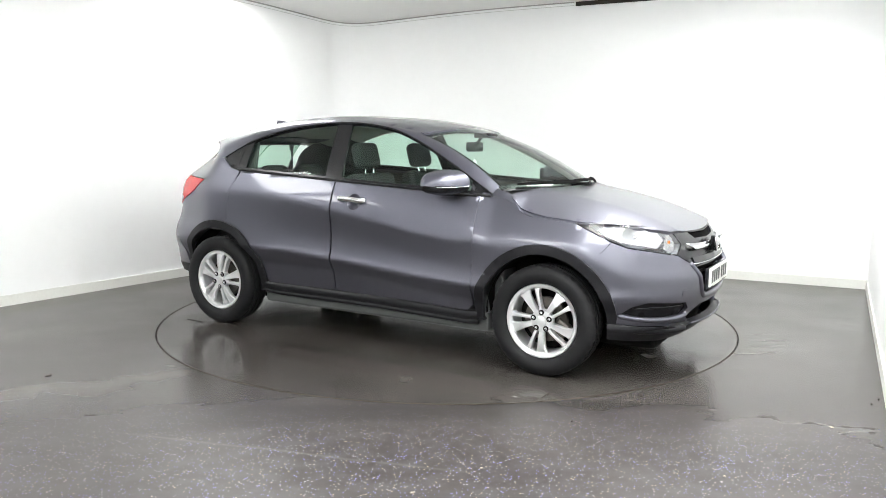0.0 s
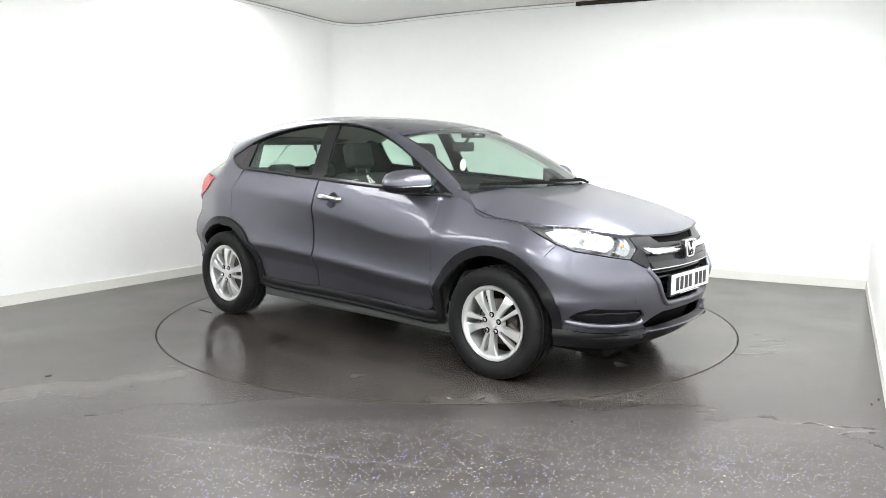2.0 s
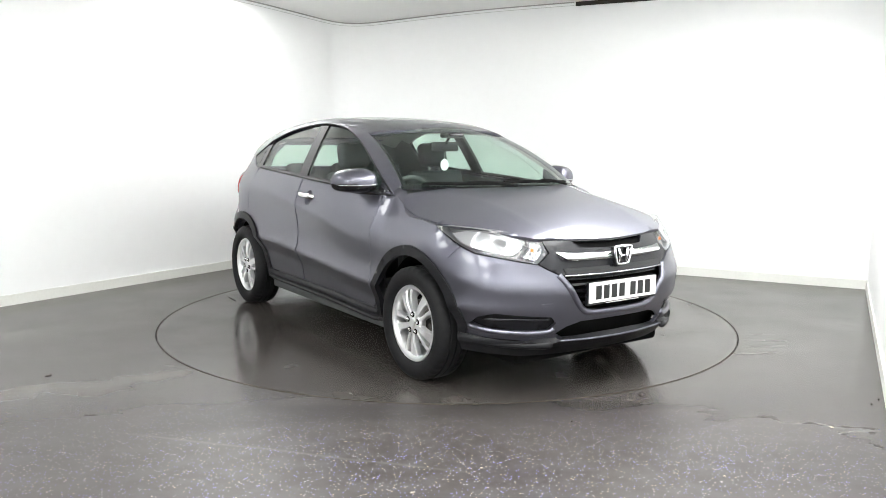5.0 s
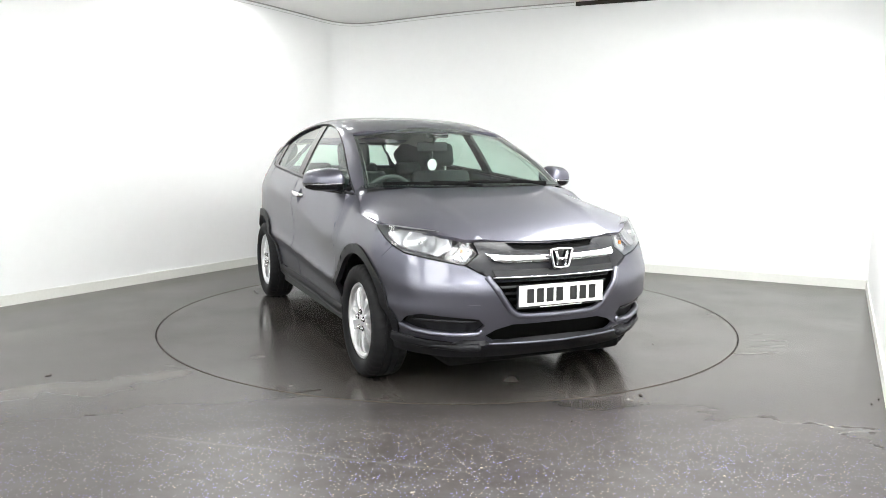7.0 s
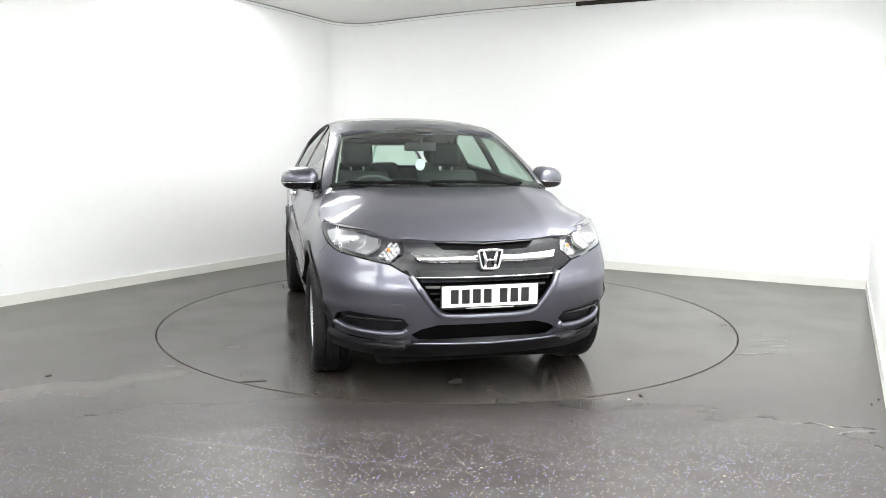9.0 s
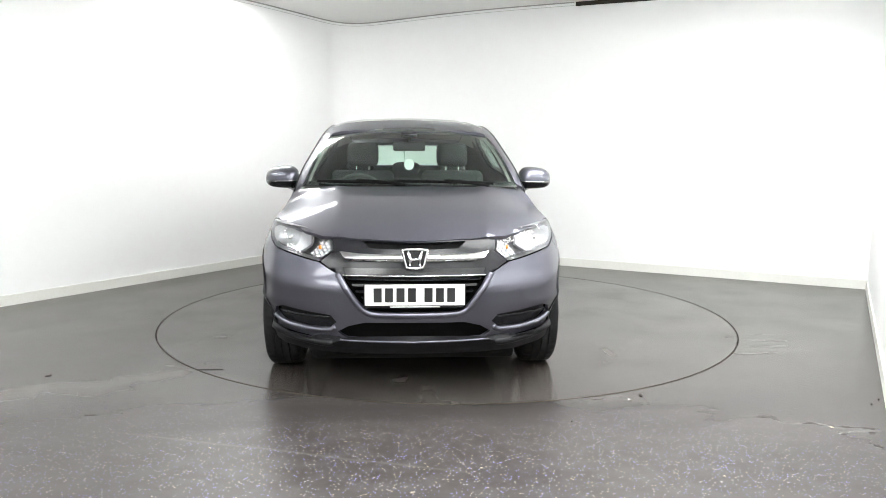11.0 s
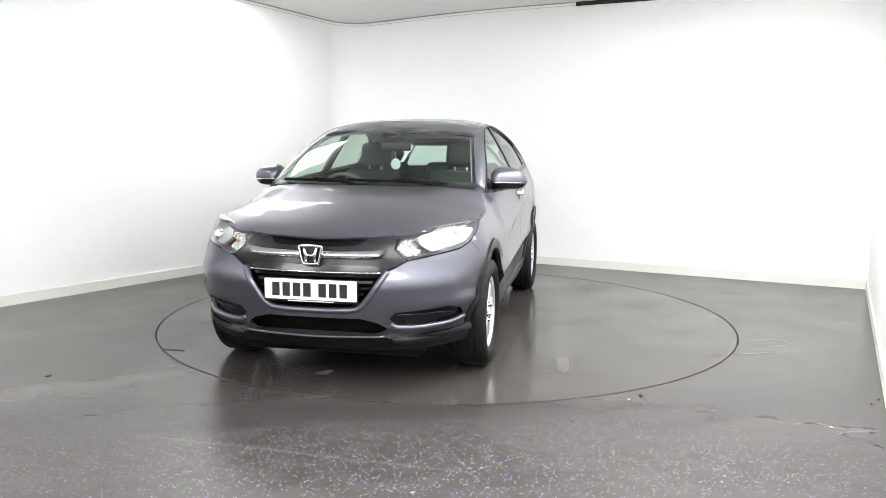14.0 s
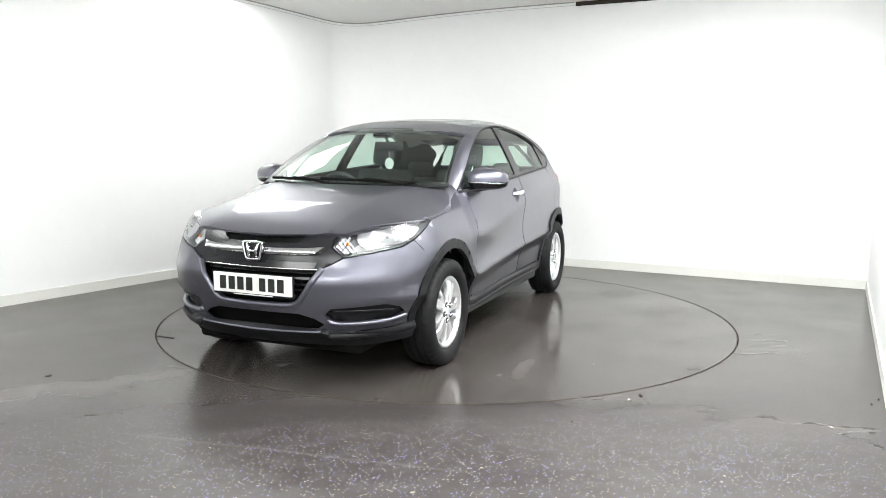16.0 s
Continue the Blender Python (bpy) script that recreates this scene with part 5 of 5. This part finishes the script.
def build_wheel(m):
    w = part("wheel", tyre_data(), M_TYRE, CAR, "black road tyre on a silver alloy wheel", angle=35)
    w.matrix_basis = m
    part("rim", lathe([(0.186, 0.09), (0.186, -0.02), (0.192, -0.06), (0.197, -0.072), (0.205, -0.081), (0.218, -0.083), (0.222, -0.076), (0.222, -0.05)], 72), M_ALLOY, w, "silver alloy rim", angle=35)
    first = None
    for k in range(5):
        mm = pose(0, 0, 0, 0, 72 * k, 0)
        if first is None:
            first = part("spoke", spoke_data(), M_ALLOY, w, "split silver spokes", angle=35)
        else:
            same_part("spoke", first, w, mm)
    part("hub", lathe([(0.066, -0.03), (0.070, -0.060), (0.064, -0.074), (0.046, -0.077), (0.034, -0.076), (0.032, -0.074), (0.030, -0.080), (0.026, -0.082), (0.0, -0.083)], 40), M_ALLOY, w, "silver wheel centre with cap", angle=35)
    nut = None
    for k in range(5):
        a = radians(72 * k + 36 + 90)
        if nut is None:
            nut = part("wheel_nut", lathe([(0.0105, -0.06), (0.0105, -0.084), (0.007, -0.091), (0.0, -0.092)], 10), M_CHROME, w, "bright wheel nut", angle=35)
            nut.matrix_basis = Matrix.Translation((0.052 * math.cos(a), 0, 0.052 * math.sin(a)))
        else:
            same_part("wheel_nut", nut, w, Matrix.Translation((0.052 * math.cos(a), 0, 0.052 * math.sin(a))))
    # flat black discs on the hub stand in for shade in the nut recesses
    shade = None
    for k in range(5):
        a = radians(72 * k + 36 + 90)
        mm = Matrix.Translation((0.052 * math.cos(a), 0, 0.052 * math.sin(a)))
        if shade is None:
            shade = part("nut_shade", lathe([(0.017, -0.0765), (0.017, -0.0785), (0.0, -0.0787)], 14), M_CAVITY, w, "black disc standing in for the shade round the nut")
            shade.matrix_basis = mm
        else:
            same_part("nut_shade", shade, w, mm)
    part("brake_disc", lathe([(0.0, 0.0), (0.07, 0.0), (0.075, -0.01), (0.132, -0.01), (0.135, 0.0), (0.135, 0.012), (0.0, 0.015)], 48), M_DISC, w, "worn steel brake disc", angle=35)
    part("wheel_back", lathe([(0.0, 0.05), (0.19, 0.05)], 32), M_CAVITY, w, "dark back of the wheel")
    part("caliper", rbox(0.06, 0.15, -0.03, 0.03, -0.06, 0.07, 0.015), M_DISC, w, "brake caliper")
    return w


W0 = build_wheel(wheel(FX, -1, 36))
for cx, sg, phase in ((RX, -1, 0), (FX, 1, 12), (RX, 1, 50)):
    copy_thing(W0, wheel(cx, sg, phase))


# ---- what turns ----
TURN = fn((0, -30.13), (4, -50.01), (6.5, -62.73), (9, -75.70), (11.5, -88.78), (14, -101.68), (16, -112.03))
CAR_OFF = -0.307


def motions():
    rows_table, rows_car = [], []
    for k in range(33):
        t = k * 0.5
        m = pose(0, 0, 0, 0, 0, float(TURN(t)))
        rows_table.append((t, m))
        rows_car.append((t, m @ Matrix.Translation((0, CAR_OFF, 0))))
    walk(TABLE, rows_table)
    walk(CAR, rows_car)


motions()
